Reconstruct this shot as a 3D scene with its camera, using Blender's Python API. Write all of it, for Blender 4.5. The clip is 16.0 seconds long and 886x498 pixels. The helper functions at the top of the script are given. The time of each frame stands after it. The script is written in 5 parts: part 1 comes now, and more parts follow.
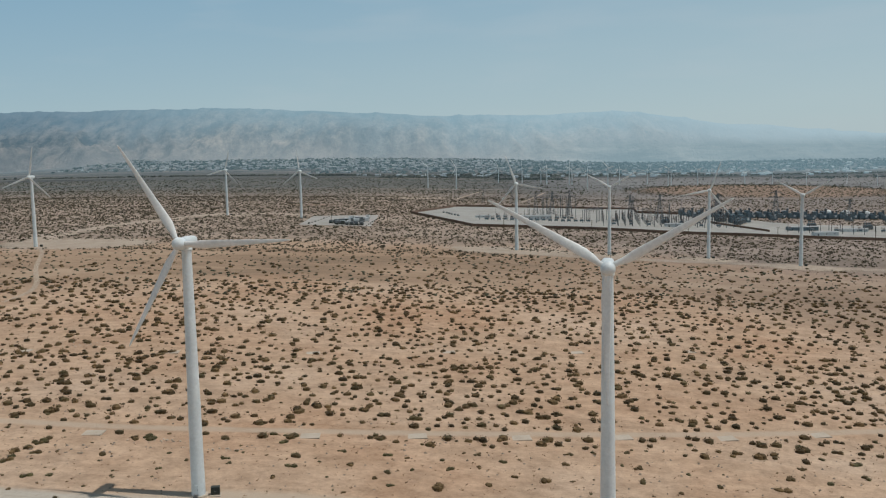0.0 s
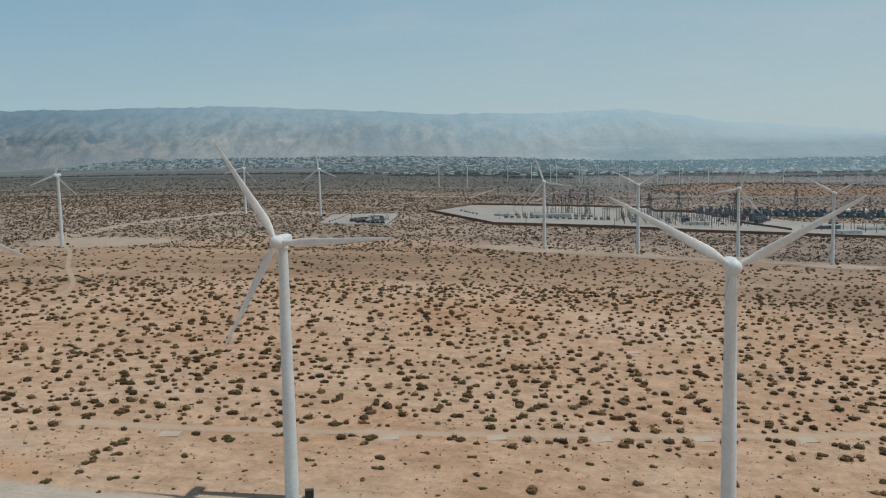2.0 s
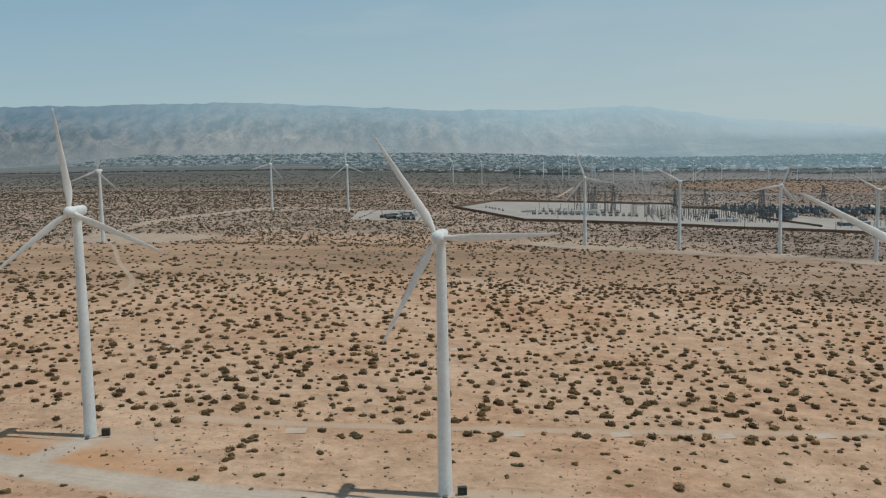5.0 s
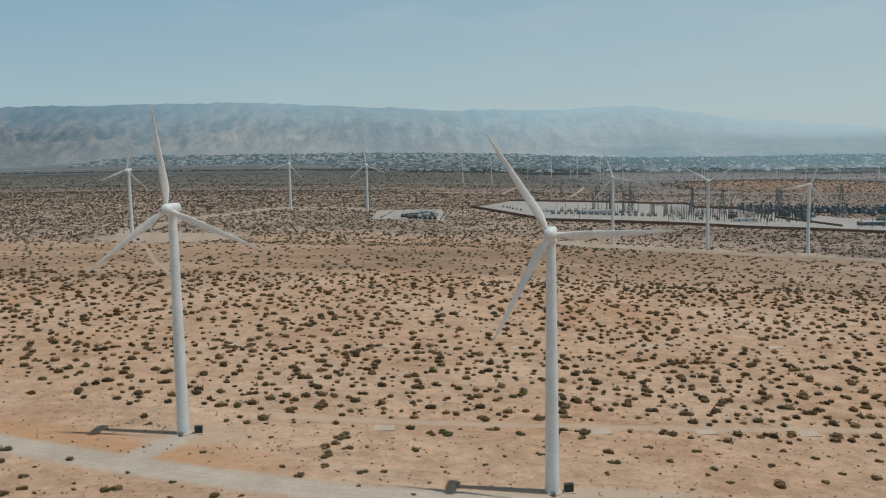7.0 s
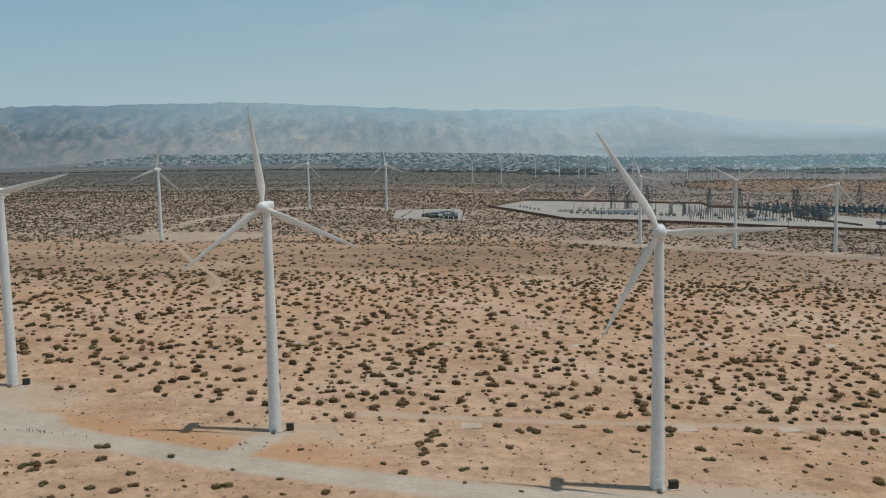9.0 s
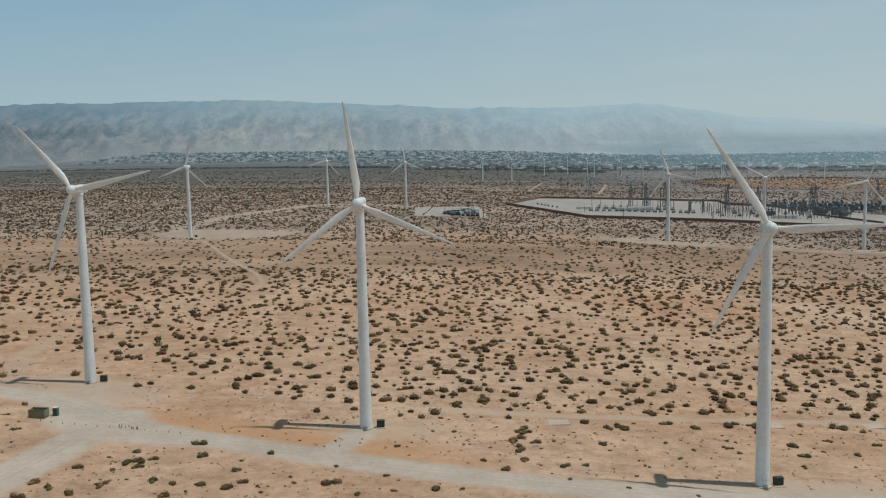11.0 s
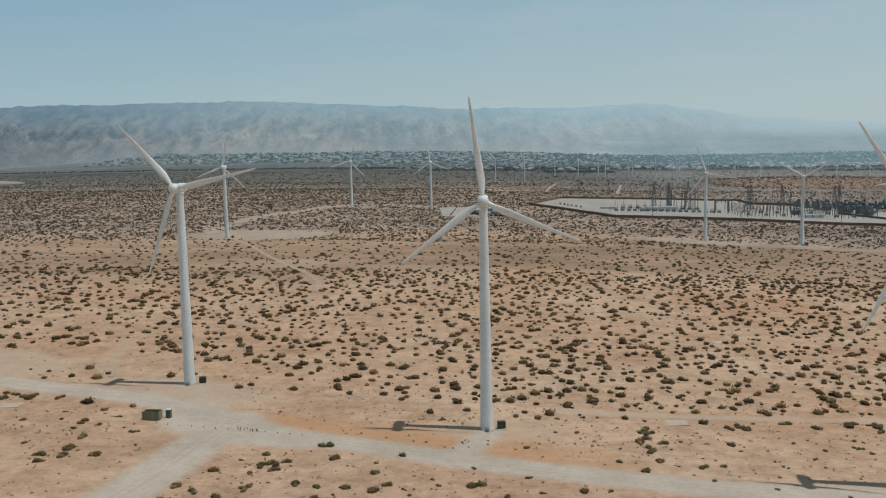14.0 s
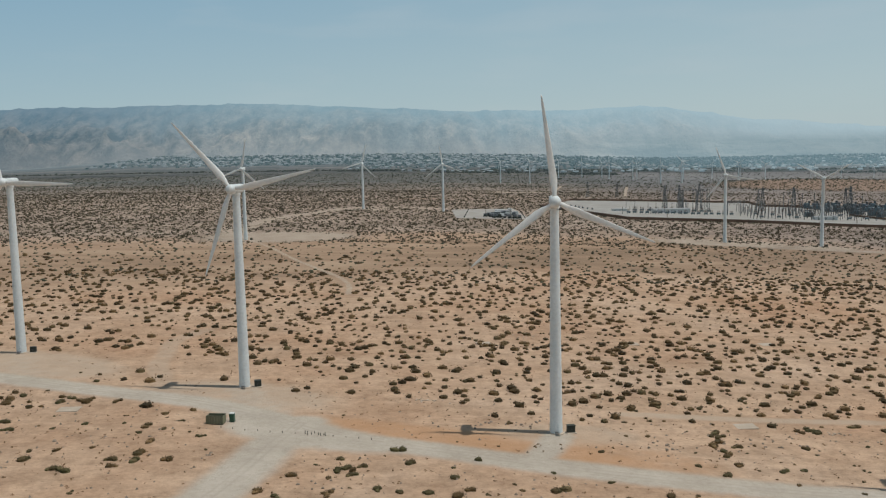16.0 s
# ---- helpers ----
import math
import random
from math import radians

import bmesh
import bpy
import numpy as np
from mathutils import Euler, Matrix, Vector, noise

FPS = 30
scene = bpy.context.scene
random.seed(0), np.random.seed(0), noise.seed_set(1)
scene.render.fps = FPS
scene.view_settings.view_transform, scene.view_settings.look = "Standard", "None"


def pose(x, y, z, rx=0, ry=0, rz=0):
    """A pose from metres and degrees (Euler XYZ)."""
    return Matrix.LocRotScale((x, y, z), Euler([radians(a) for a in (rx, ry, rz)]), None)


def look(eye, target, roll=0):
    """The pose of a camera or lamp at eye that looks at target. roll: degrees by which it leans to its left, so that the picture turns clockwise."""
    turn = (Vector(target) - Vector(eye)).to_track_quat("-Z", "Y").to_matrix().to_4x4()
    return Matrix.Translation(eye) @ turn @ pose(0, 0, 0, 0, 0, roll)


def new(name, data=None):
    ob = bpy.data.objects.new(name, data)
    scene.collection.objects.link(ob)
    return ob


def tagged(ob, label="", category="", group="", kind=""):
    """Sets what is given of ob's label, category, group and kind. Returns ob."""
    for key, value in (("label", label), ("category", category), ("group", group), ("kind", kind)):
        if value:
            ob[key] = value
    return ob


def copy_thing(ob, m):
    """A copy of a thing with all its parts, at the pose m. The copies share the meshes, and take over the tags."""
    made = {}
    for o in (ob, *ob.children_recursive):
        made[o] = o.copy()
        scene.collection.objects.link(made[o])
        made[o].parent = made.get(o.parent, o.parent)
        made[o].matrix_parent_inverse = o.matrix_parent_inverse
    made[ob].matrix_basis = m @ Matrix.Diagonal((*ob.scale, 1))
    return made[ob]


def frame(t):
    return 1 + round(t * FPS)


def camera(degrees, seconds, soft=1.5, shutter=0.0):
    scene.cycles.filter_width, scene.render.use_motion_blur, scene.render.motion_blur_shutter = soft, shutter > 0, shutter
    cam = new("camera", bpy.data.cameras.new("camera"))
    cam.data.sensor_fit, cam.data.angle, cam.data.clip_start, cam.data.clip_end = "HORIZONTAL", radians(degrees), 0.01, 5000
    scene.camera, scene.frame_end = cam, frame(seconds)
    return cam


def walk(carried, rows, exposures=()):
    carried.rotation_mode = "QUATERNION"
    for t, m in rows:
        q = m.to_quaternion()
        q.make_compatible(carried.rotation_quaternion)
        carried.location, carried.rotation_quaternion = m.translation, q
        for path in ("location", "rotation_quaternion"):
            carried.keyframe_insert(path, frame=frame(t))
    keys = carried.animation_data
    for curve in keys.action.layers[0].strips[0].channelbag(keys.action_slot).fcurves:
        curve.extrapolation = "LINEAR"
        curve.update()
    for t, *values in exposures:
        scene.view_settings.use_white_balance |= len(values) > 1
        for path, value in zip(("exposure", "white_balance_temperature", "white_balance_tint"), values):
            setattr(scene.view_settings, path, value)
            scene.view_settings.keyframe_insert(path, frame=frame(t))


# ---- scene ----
# ---- camera and its path ----
cam = camera(52.0, 16.0, soft=1.2)
ROWS = [
    (0, 0.004, 0.001, 64.115, 83.969, 1.139, 0.079),
    (0.5, -5.394, 1.151, 64.142, 83.937, 1.14, 0.113),
    (1, -10.701, 2.261, 64.138, 83.909, 1.141, 0.129),
    (1.5, -15.96, 3.245, 64.126, 83.891, 1.12, 0.164),
    (2, -21.335, 4.034, 64.103, 83.874, 1.139, 0.153),
    (2.5, -26.803, 4.608, 64.086, 83.869, 1.124, 0.137),
    (3, -32.345, 5.001, 64.12, 83.855, 1.112, 0.17),
    (3.5, -37.948, 5.291, 64.254, 83.795, 1.136, 0.142),
    (4, -43.581, 5.573, 64.423, 83.722, 1.124, 0.126),
    (6.5, -72.879, 5.19, 64.231, 83.645, 1.043, 0.027),
    (7, -78.683, 5.012, 64.203, 83.667, 1.051, 0.017),
    (7.5, -84.333, 4.824, 64.121, 83.657, 1.028, 0.036),
    (8, -90.039, 4.675, 64.085, 83.676, 1.091, -0.002),
    (8.5, -95.908, 4.52, 64.119, 83.688, 1.092, -0.024),
    (9, -101.893, 4.363, 64.191, 83.666, 1.051, -0.042),
    (11.5, -130.143, 4.706, 64.289, 83.516, 1.056, -0.066),
    (12, -135.229, 5.15, 64.146, 83.543, 1.123, -0.055),
    (12.5, -140.274, 5.706, 64.019, 83.56, 1.142, -0.079),
    (13, -145.364, 6.522, 63.961, 83.551, 1.155, -0.093),
    (13.5, -150.376, 7.414, 63.877, 83.552, 1.16, -0.115),
    (14, -155.225, 8.298, 63.788, 83.582, 1.211, -0.141),
    (14.5, -159.868, 9.12, 63.721, 83.627, 1.231, -0.187),
    (15, -164.25, 9.884, 63.684, 83.705, 1.241, -0.244),
    (15.5, -168.534, 10.59, 63.646, 83.723, 1.22, -0.3),
    (16, -172.775, 11.271, 63.576, 83.733, 1.222, -0.338),
]
walk(cam, [(t, pose(x, y, z, rx, ry, rz)) for t, x, y, z, rx, ry, rz in ROWS],
     [(0, 0, 6380, 10), (2, 0, 6420, 10), (5, 0, 6500, 10), (16, 0, 6500, 10)])

# ---- world, sun ----
SUN_FROM = Vector((22.0, -1.5, 56.0)).normalized()
world = bpy.data.worlds.new("desert_sky")
scene.world = world
world.use_nodes = True
wn = world.node_tree
sky = wn.nodes.new("ShaderNodeTexSky")
sky.sky_type = "NISHITA"
sky.sun_disc = False
sky.sun_elevation = math.asin(SUN_FROM.z)
sky.sun_rotation = math.atan2(SUN_FROM.x, SUN_FROM.y)
sky.altitude = 250
sky.air_density = 1.0
sky.dust_density = 0.6
sky.ozone_density = 2.0
back = wn.nodes["Background"]
back.inputs["Strength"].default_value = 0.10
# the desert haze that veils the clear sky: brightest at the horizon and on the sun's side
where = wn.nodes.new("ShaderNodeTexCoord")
split = wn.nodes.new("ShaderNodeSeparateXYZ")
wn.links.new(where.outputs["Generated"], split.inputs[0])
lean = wn.nodes.new("ShaderNodeMath")
lean.operation = "MULTIPLY_ADD"
lean.inputs[1].default_value = -0.13
wn.links.new(split.outputs["X"], lean.inputs[0])
wn.links.new(split.outputs["Z"], lean.inputs[2])
veil = wn.nodes.new("ShaderNodeValToRGB")
for e, (p, c) in zip([veil.color_ramp.elements[0], veil.color_ramp.elements[1], veil.color_ramp.elements.new(0.5), veil.color_ramp.elements.new(0.6)],
                     [(0.0, (3.95, 5.05, 5.4)), (1.0, (1.1, 2.1, 3.4)), (0.09, (3.4, 4.68, 5.22)), (0.22, (2.35, 3.95, 5.0))]):
    e.position, e.color = p, (*c, 1)
wn.links.new(lean.outputs[0], veil.inputs[0])
hazy = wn.nodes.new("ShaderNodeMix")
hazy.data_type = "RGBA"
hazy.inputs[0].default_value = 0.86
wn.links.new(sky.outputs[0], hazy.inputs[6])
cloud = wn.nodes.new("ShaderNodeTexNoise")
cloud.inputs["Scale"].default_value = 5.0
cloud.inputs["Detail"].default_value = 6.0
flat = wn.nodes.new("ShaderNodeMapping")
flat.inputs["Scale"].default_value = (1.0, 1.0, 5.0)
wn.links.new(where.outputs["Generated"], flat.inputs["Vector"])
wn.links.new(flat.outputs[0], cloud.inputs["Vector"])
puff = wn.nodes.new("ShaderNodeMapRange")
for k, v in zip(("From Min", "From Max", "To Min", "To Max"), (0.5, 0.75, 0.0, 0.32)):
    puff.inputs[k].default_value = v
wn.links.new(cloud.outputs["Fac"], puff.inputs["Value"])
thin_cloud = wn.nodes.new("ShaderNodeMix")
thin_cloud.data_type = "RGBA"
thin_cloud.inputs[7].default_value = (4.5, 5.2, 5.5, 1)
wn.links.new(puff.outputs[0], thin_cloud.inputs[0])
wn.links.new(veil.outputs[0], thin_cloud.inputs[6])
wn.links.new(thin_cloud.outputs[2], hazy.inputs[7])
wn.links.new(hazy.outputs[2], back.inputs[0])
sun = new("sun", bpy.data.lights.new("sun", "SUN"))
sun.data.energy = 2.7
sun.data.angle = radians(0.6)
sun.data.color = (1.0, 0.95, 0.87)
sun.matrix_world = look(SUN_FROM * 500, (0, 0, 0))
scene.view_settings.exposure = 0.0


# ---- the lie of the land ----
def smooth(t):
    t = np.clip(t, 0, 1)
    return t * t * (3 - 2 * t)


def land(x, y):
    """Height of the desert floor: an alluvial fan that falls to the east and rises far off to the foot of the range."""
    x, y = np.asarray(x, float), np.asarray(y, float)
    xs = 600 * np.tanh(x / 600)
    fade = np.exp(-np.maximum(y, 0) / 800)
    z = -14.47 - 0.02376 * xs + 0.00061 * np.clip(y, -300, 2500) - 0.05529 * xs * fade + 0.116 * fade - 0.0000719 * xs * xs * fade
    z = z + 0.16 * np.sin(x / 17 + 1.3 * np.sin(y / 31)) * np.cos(y / 23) * smooth((y - 120) / 60)
    # unseen rise added so that the first turbine's hub fits the camera's view
    z = z + 2.4 * smooth((x + 5) / 30) * smooth((180 - y) / 10)
    z = z + 9 * np.exp(-((x - 640) / 250) ** 2 - ((y - 1940) / 230) ** 2)
    # far rise shaped to fit the camera's view
    z = z + smooth((y - 3250) / 1250) * (52 * smooth((x + 2100) / 800) * (0.5 + 0.5 * smooth((1000 - x) / 950)) + 16 * smooth((-900 - x) / 900))
    return z


def land_at(x, y):
    return float(land(x, y))


# ---- materials ----
def nodes_of(name):
    mat = bpy.data.materials.new(name)
    mat.use_nodes = True
    nt = mat.node_tree
    return mat, nt, nt.nodes["Principled BSDF"]


def add(nt, kind, **values):
    n = nt.nodes.new(kind)
    for k, v in values.items():
        n.inputs[k].default_value = v
    return n


def coords(nt, sx=1.0, sy=1.0, sz=1.0):
    g = nt.nodes.new("ShaderNodeNewGeometry")
    m = nt.nodes.new("ShaderNodeMapping")
    m.inputs["Scale"].default_value = (sx, sy, sz)
    nt.links.new(g.outputs["Position"], m.inputs["Vector"])
    return m.outputs["Vector"]


def noise_node(nt, scale, detail=4.0, rough=0.6, vec=None):
    n = add(nt, "ShaderNodeTexNoise", Scale=scale, Detail=detail, Roughness=rough)
    nt.links.new(vec or coords(nt), n.inputs["Vector"])
    return n.outputs["Fac"]


def ramp(nt, fac, stops):
    r = nt.nodes.new("ShaderNodeValToRGB")
    el = r.color_ramp.elements
    while len(el) < len(stops):
        el.new(0.5)
    for e, (p, c) in zip(el, stops):
        e.position = p
        e.color = (*c, 1) if len(c) == 3 else c
    nt.links.new(fac, r.inputs[0])
    return r.outputs[0]


def blend(nt, fac, a, b, mode="MIX"):
    m = nt.nodes.new("ShaderNodeMix")
    m.data_type = "RGBA"
    m.blend_type = mode
    for sock, v in ((m.inputs[0], fac), (m.inputs[6], a), (m.inputs[7], b)):
        if isinstance(v, (int, float)):
            sock.default_value = v
        elif isinstance(v, tuple):
            sock.default_value = (*v, 1)
        else:
            nt.links.new(v, sock)
    return m.outputs[2]


def span(nt, value, a, b, c=0.0, d=1.0):
    m = add(nt, "ShaderNodeMapRange")
    m.interpolation_type = "SMOOTHSTEP"
    for k, v in zip(("From Min", "From Max", "To Min", "To Max"), (a, b, c, d)):
        m.inputs[k].default_value = v
    nt.links.new(value, m.inputs["Value"])
    return m.outputs[0]


def maths(nt, op, a, b):
    m = nt.nodes.new("ShaderNodeMath")
    m.operation = op
    for sock, v in zip(m.inputs, (a, b)):
        if isinstance(v, (int, float)):
            sock.default_value = v
        else:
            nt.links.new(v, sock)
    return m.outputs[0]


def bump(nt, bsdf, height, strength, dist):
    b = add(nt, "ShaderNodeBump", Strength=strength, Distance=dist)
    nt.links.new(height, b.inputs["Height"])
    nt.links.new(b.outputs[0], bsdf.inputs["Normal"])


def worn(name, dark, light, scale=1.0, rough=0.6, metal=0.0, relief=0.1):
    """A painted, dusty or weathered surface that varies at two scales."""
    mat, nt, b = nodes_of(name)
    wide = noise_node(nt, 0.35 * scale, 3)
    fine = noise_node(nt, 4.0 * scale, 6, 0.7)
    c = ramp(nt, wide, [(0.3, dark), (0.7, light)])
    speck = ramp(nt, fine, [(0.3, (0.86, 0.86, 0.86)), (0.7, (1.06, 1.06, 1.06))])
    nt.links.new(blend(nt, 1.0, c, speck, "MULTIPLY"), b.inputs["Base Color"])
    b.inputs["Roughness"].default_value = rough
    b.inputs["Metallic"].default_value = metal
    bump(nt, b, fine, relief, 0.02)
    return mat


def sand_colour(nt, pale, mid, warm):
    wide = noise_node(nt, 0.013, 5, 0.62)
    patch = noise_node(nt, 0.07, 6, 0.65)
    fine = noise_node(nt, 0.9, 5, 0.7)
    c = ramp(nt, wide, [(0.34, warm), (0.5, mid), (0.66, pale)])
    c = blend(nt, ramp(nt, patch, [(0.46, (0, 0, 0)), (0.7, (0.6, 0.6, 0.6))]), c, mid)
    c = blend(nt, 1.0, c, ramp(nt, patch, [(0.3, (0.82, 0.80, 0.78)), (0.62, (1.06, 1.06, 1.06))]), "MULTIPLY")
    c = blend(nt, 1.0, c, ramp(nt, fine, [(0.3, (0.87, 0.87, 0.87)), (0.6, (1.04, 1.04, 1.04))]), "MULTIPLY")
    grit = noise_node(nt, 0.28, 9, 0.78)
    c = blend(nt, 1.0, c, ramp(nt, grit, [(0.34, (0.80, 0.79, 0.78)), (0.5, (1.0, 1.0, 1.0)), (0.66, (1.09, 1.09, 1.08))]), "MULTIPLY")
    rill = noise_node(nt, 0.16, 7, 0.7, coords(nt, 0.3, 1.0, 1.0))
    c = blend(nt, 1.0, c, ramp(nt, rill, [(0.4, (0.90, 0.89, 0.88)), (0.55, (1.03, 1.03, 1.03))]), "MULTIPLY")
    return c, fine


def mask(nt, name, lo, hi, grain):
    """How far a kind of soil reaches: the sheet's own attribute, broken up at its rim."""
    at = nt.nodes.new("ShaderNodeAttribute")
    at.attribute_name = name
    rag = maths(nt, "MULTIPLY", maths(nt, "SUBTRACT", noise_node(nt, 0.22, 7, 0.72), 0.5), grain)
    return span(nt, maths(nt, "ADD", at.outputs["Fac"], rag), lo, hi)


def gravel_colour(nt):
    wide = noise_node(nt, 0.06, 5, 0.65)
    fine = noise_node(nt, 0.8, 6, 0.75)
    rut = noise_node(nt, 0.2, 7, 0.75)
    c = ramp(nt, wide, [(0.34, (0.385, 0.335, 0.275)), (0.64, (0.47, 0.415, 0.35))])
    c = blend(nt, 1.0, c, ramp(nt, fine, [(0.32, (0.93, 0.93, 0.93)), (0.65, (1.04, 1.04, 1.04))]), "MULTIPLY")
    return blend(nt, 1.0, c, ramp(nt, rut, [(0.36, (0.94, 0.93, 0.92)), (0.52, (1.02, 1.02, 1.02))]), "MULTIPLY")


def desert_material():
    mat, nt, b = nodes_of("desert_soil")
    c, fine = sand_colour(nt, (0.52, 0.383, 0.28), (0.47, 0.326, 0.224), (0.43, 0.272, 0.174))
    pos = nt.nodes.new("ShaderNodeNewGeometry")
    sep = nt.nodes.new("ShaderNodeSeparateXYZ")
    nt.links.new(pos.outputs["Position"], sep.inputs[0])
    wander = maths(nt, "MULTIPLY", maths(nt, "SUBTRACT", noise_node(nt, 0.006, 4), 0.5), 260.0)
    depth = maths(nt, "ADD", sep.outputs["Y"], wander)
    depth = maths(nt, "ADD", depth, span(nt, sep.outputs["X"], 40, 300, 0, 110))
    depth = maths(nt, "ADD", depth, span(nt, sep.outputs["X"], -420, -120, 75, 0))
    # the bare brown wash
    wash = maths(nt, "MULTIPLY", span(nt, depth, 470, 570), span(nt, depth, 690, 790, 1, 0))
    c = blend(nt, wash, c, ramp(nt, noise_node(nt, 0.018, 7, 0.7, coords(nt, 0.35, 1.0, 1.0)), [(0.36, (0.225, 0.156, 0.104)), (0.5, (0.315, 0.214, 0.142)), (0.64, (0.40, 0.288, 0.20))]))
    # older, redder soil under the thicker scrub
    streak = noise_node(nt, 0.02, 6, 0.65, coords(nt, 0.22, 1.0, 1.0))
    old = ramp(nt, streak, [(0.36, (0.215, 0.165, 0.126)), (0.52, (0.305, 0.236, 0.184)), (0.68, (0.39, 0.31, 0.246))])
    c = blend(nt, span(nt, depth, 710, 840), c, old)
    # the valley floor: grey-green scrub with pale washes, greyed partly to put haze into the colour
    spots = noise_node(nt, 0.16, 3, 0.7)
    cover = blend(nt, ramp(nt, spots, [(0.42, (0, 0, 0)), (0.56, (1, 1, 1))]), (0.178, 0.16, 0.142), (0.084, 0.088, 0.082))
    band = noise_node(nt, 0.006, 6, 0.7, coords(nt, 0.12, 1.0, 1.0))
    cover = blend(nt, ramp(nt, band, [(0.45, (0, 0, 0)), (0.62, (0.8, 0.8, 0.8))]), cover, (0.108, 0.118, 0.115))
    cover = blend(nt, ramp(nt, band, [(0.33, (0.7, 0.7, 0.7)), (0.42, (0, 0, 0))]), cover, (0.28, 0.24, 0.20))
    open_flat = ramp(nt, band, [(0.38, (0.165, 0.168, 0.162)), (0.5, (0.25, 0.238, 0.222)), (0.62, (0.32, 0.292, 0.262))])
    cover = blend(nt, span(nt, sep.outputs["X"], 100, 450, 0, 0.7), cover, open_flat)
    c = blend(nt, span(nt, depth, 1250, 2250), c, cover)
    # greyer, pinker soil on the lower east side of the fan, partly haze put into the colour
    c = blend(nt, maths(nt, "MULTIPLY", span(nt, depth, 380, 640), span(nt, sep.outputs["X"], -60, 260)), c, blend(nt, 1.0, c, (0.88, 0.905, 0.965), "MULTIPLY"))
    warm = blend(nt, noise_node(nt, 0.09, 5), (0.43, 0.238, 0.122), (0.475, 0.28, 0.16))
    c = blend(nt, mask(nt, "orange", 0.15, 1.5, 1.0), c, warm)
    c = blend(nt, mask(nt, "pale", 0.2, 1.0, 0.7), c, (0.445, 0.35, 0.265))
    c = blend(nt, mask(nt, "gravel", 0.08, 0.85, 0.6), c, gravel_colour(nt))
    nt.links.new(c, b.inputs["Base Color"])
    b.inputs["Roughness"].default_value = 0.95
    b.inputs["Specular IOR Level"].default_value = 0.15
    rough = noise_node(nt, 0.35, 8, 0.75)
    bump(nt, b, maths(nt, "ADD", rough, fine), 0.75, 0.3)
    return mat


def laid_material(name, dark, light, lo=0.25, hi=0.6, grain=0.5, solid=1.0):
    """Loose soil or gravel laid over the ground, thinning out raggedly to its rim (attribute core: 1 inside, 0 at the rim)."""
    mat, nt, b = nodes_of(name)
    wide = noise_node(nt, 0.09, 5, 0.65)
    fine = noise_node(nt, 1.1, 5, 0.7)
    c = ramp(nt, wide, [(0.34, dark), (0.64, light)])
    c = blend(nt, 1.0, c, ramp(nt, fine, [(0.3, (0.87, 0.87, 0.87)), (0.65, (1.05, 1.05, 1.05))]), "MULTIPLY")
    nt.links.new(c, b.inputs["Base Color"])
    b.inputs["Roughness"].default_value = 0.95
    b.inputs["Specular IOR Level"].default_value = 0.15
    bump(nt, b, fine, 0.4, 0.12)
    at = nt.nodes.new("ShaderNodeAttribute")
    at.attribute_name = "core"
    rag = maths(nt, "MULTIPLY", maths(nt, "SUBTRACT", noise_node(nt, 0.25, 6, 0.7), 0.5), grain)
    cover = maths(nt, "MULTIPLY", span(nt, maths(nt, "ADD", at.outputs["Fac"], rag), lo, hi), solid)
    fac = maths(nt, "GREATER_THAN", cover, span(nt, noise_node(nt, 2.6, 3, 0.7), 0.3, 0.7, 0.02, 0.98))
    clear = nt.nodes.new("ShaderNodeBsdfTransparent")
    mix = nt.nodes.new("ShaderNodeMixShader")
    nt.links.new(fac, mix.inputs[0])
    nt.links.new(clear.outputs[0], mix.inputs[1])
    nt.links.new(b.outputs[0], mix.inputs[2])
    nt.links.new(mix.outputs[0], nt.nodes["Material Output"].inputs["Surface"])
    return mat


def leaf_material(name, tones):
    mat, nt, b = nodes_of(name)
    g = nt.nodes.new("ShaderNodeNewGeometry")
    o = nt.nodes.new("ShaderNodeObjectInfo")
    by_leaf = ramp(nt, g.outputs["Random Per Island"], [(0.0, tones[0]), (0.5, tones[1]), (1.0, tones[2])])
    place = maths(nt, "ADD", noise_node(nt, 0.33, 2), maths(nt, "MULTIPLY", maths(nt, "SUBTRACT", o.outputs["Random"], 0.5), 0.5))
    tint = ramp(nt, place, [(0.24, (1.75, 1.45, 1.2)), (0.33, (1.24, 0.97, 0.75)), (0.5, (1.08, 0.98, 0.82)), (0.66, (0.9, 1.0, 0.78))])
    nt.links.new(blend(nt, 1.0, by_leaf, tint, "MULTIPLY"), b.inputs["Base Color"])
    b.inputs["Roughness"].default_value = 0.8
    b.inputs["Specular IOR Level"].default_value = 0.2
    return mat


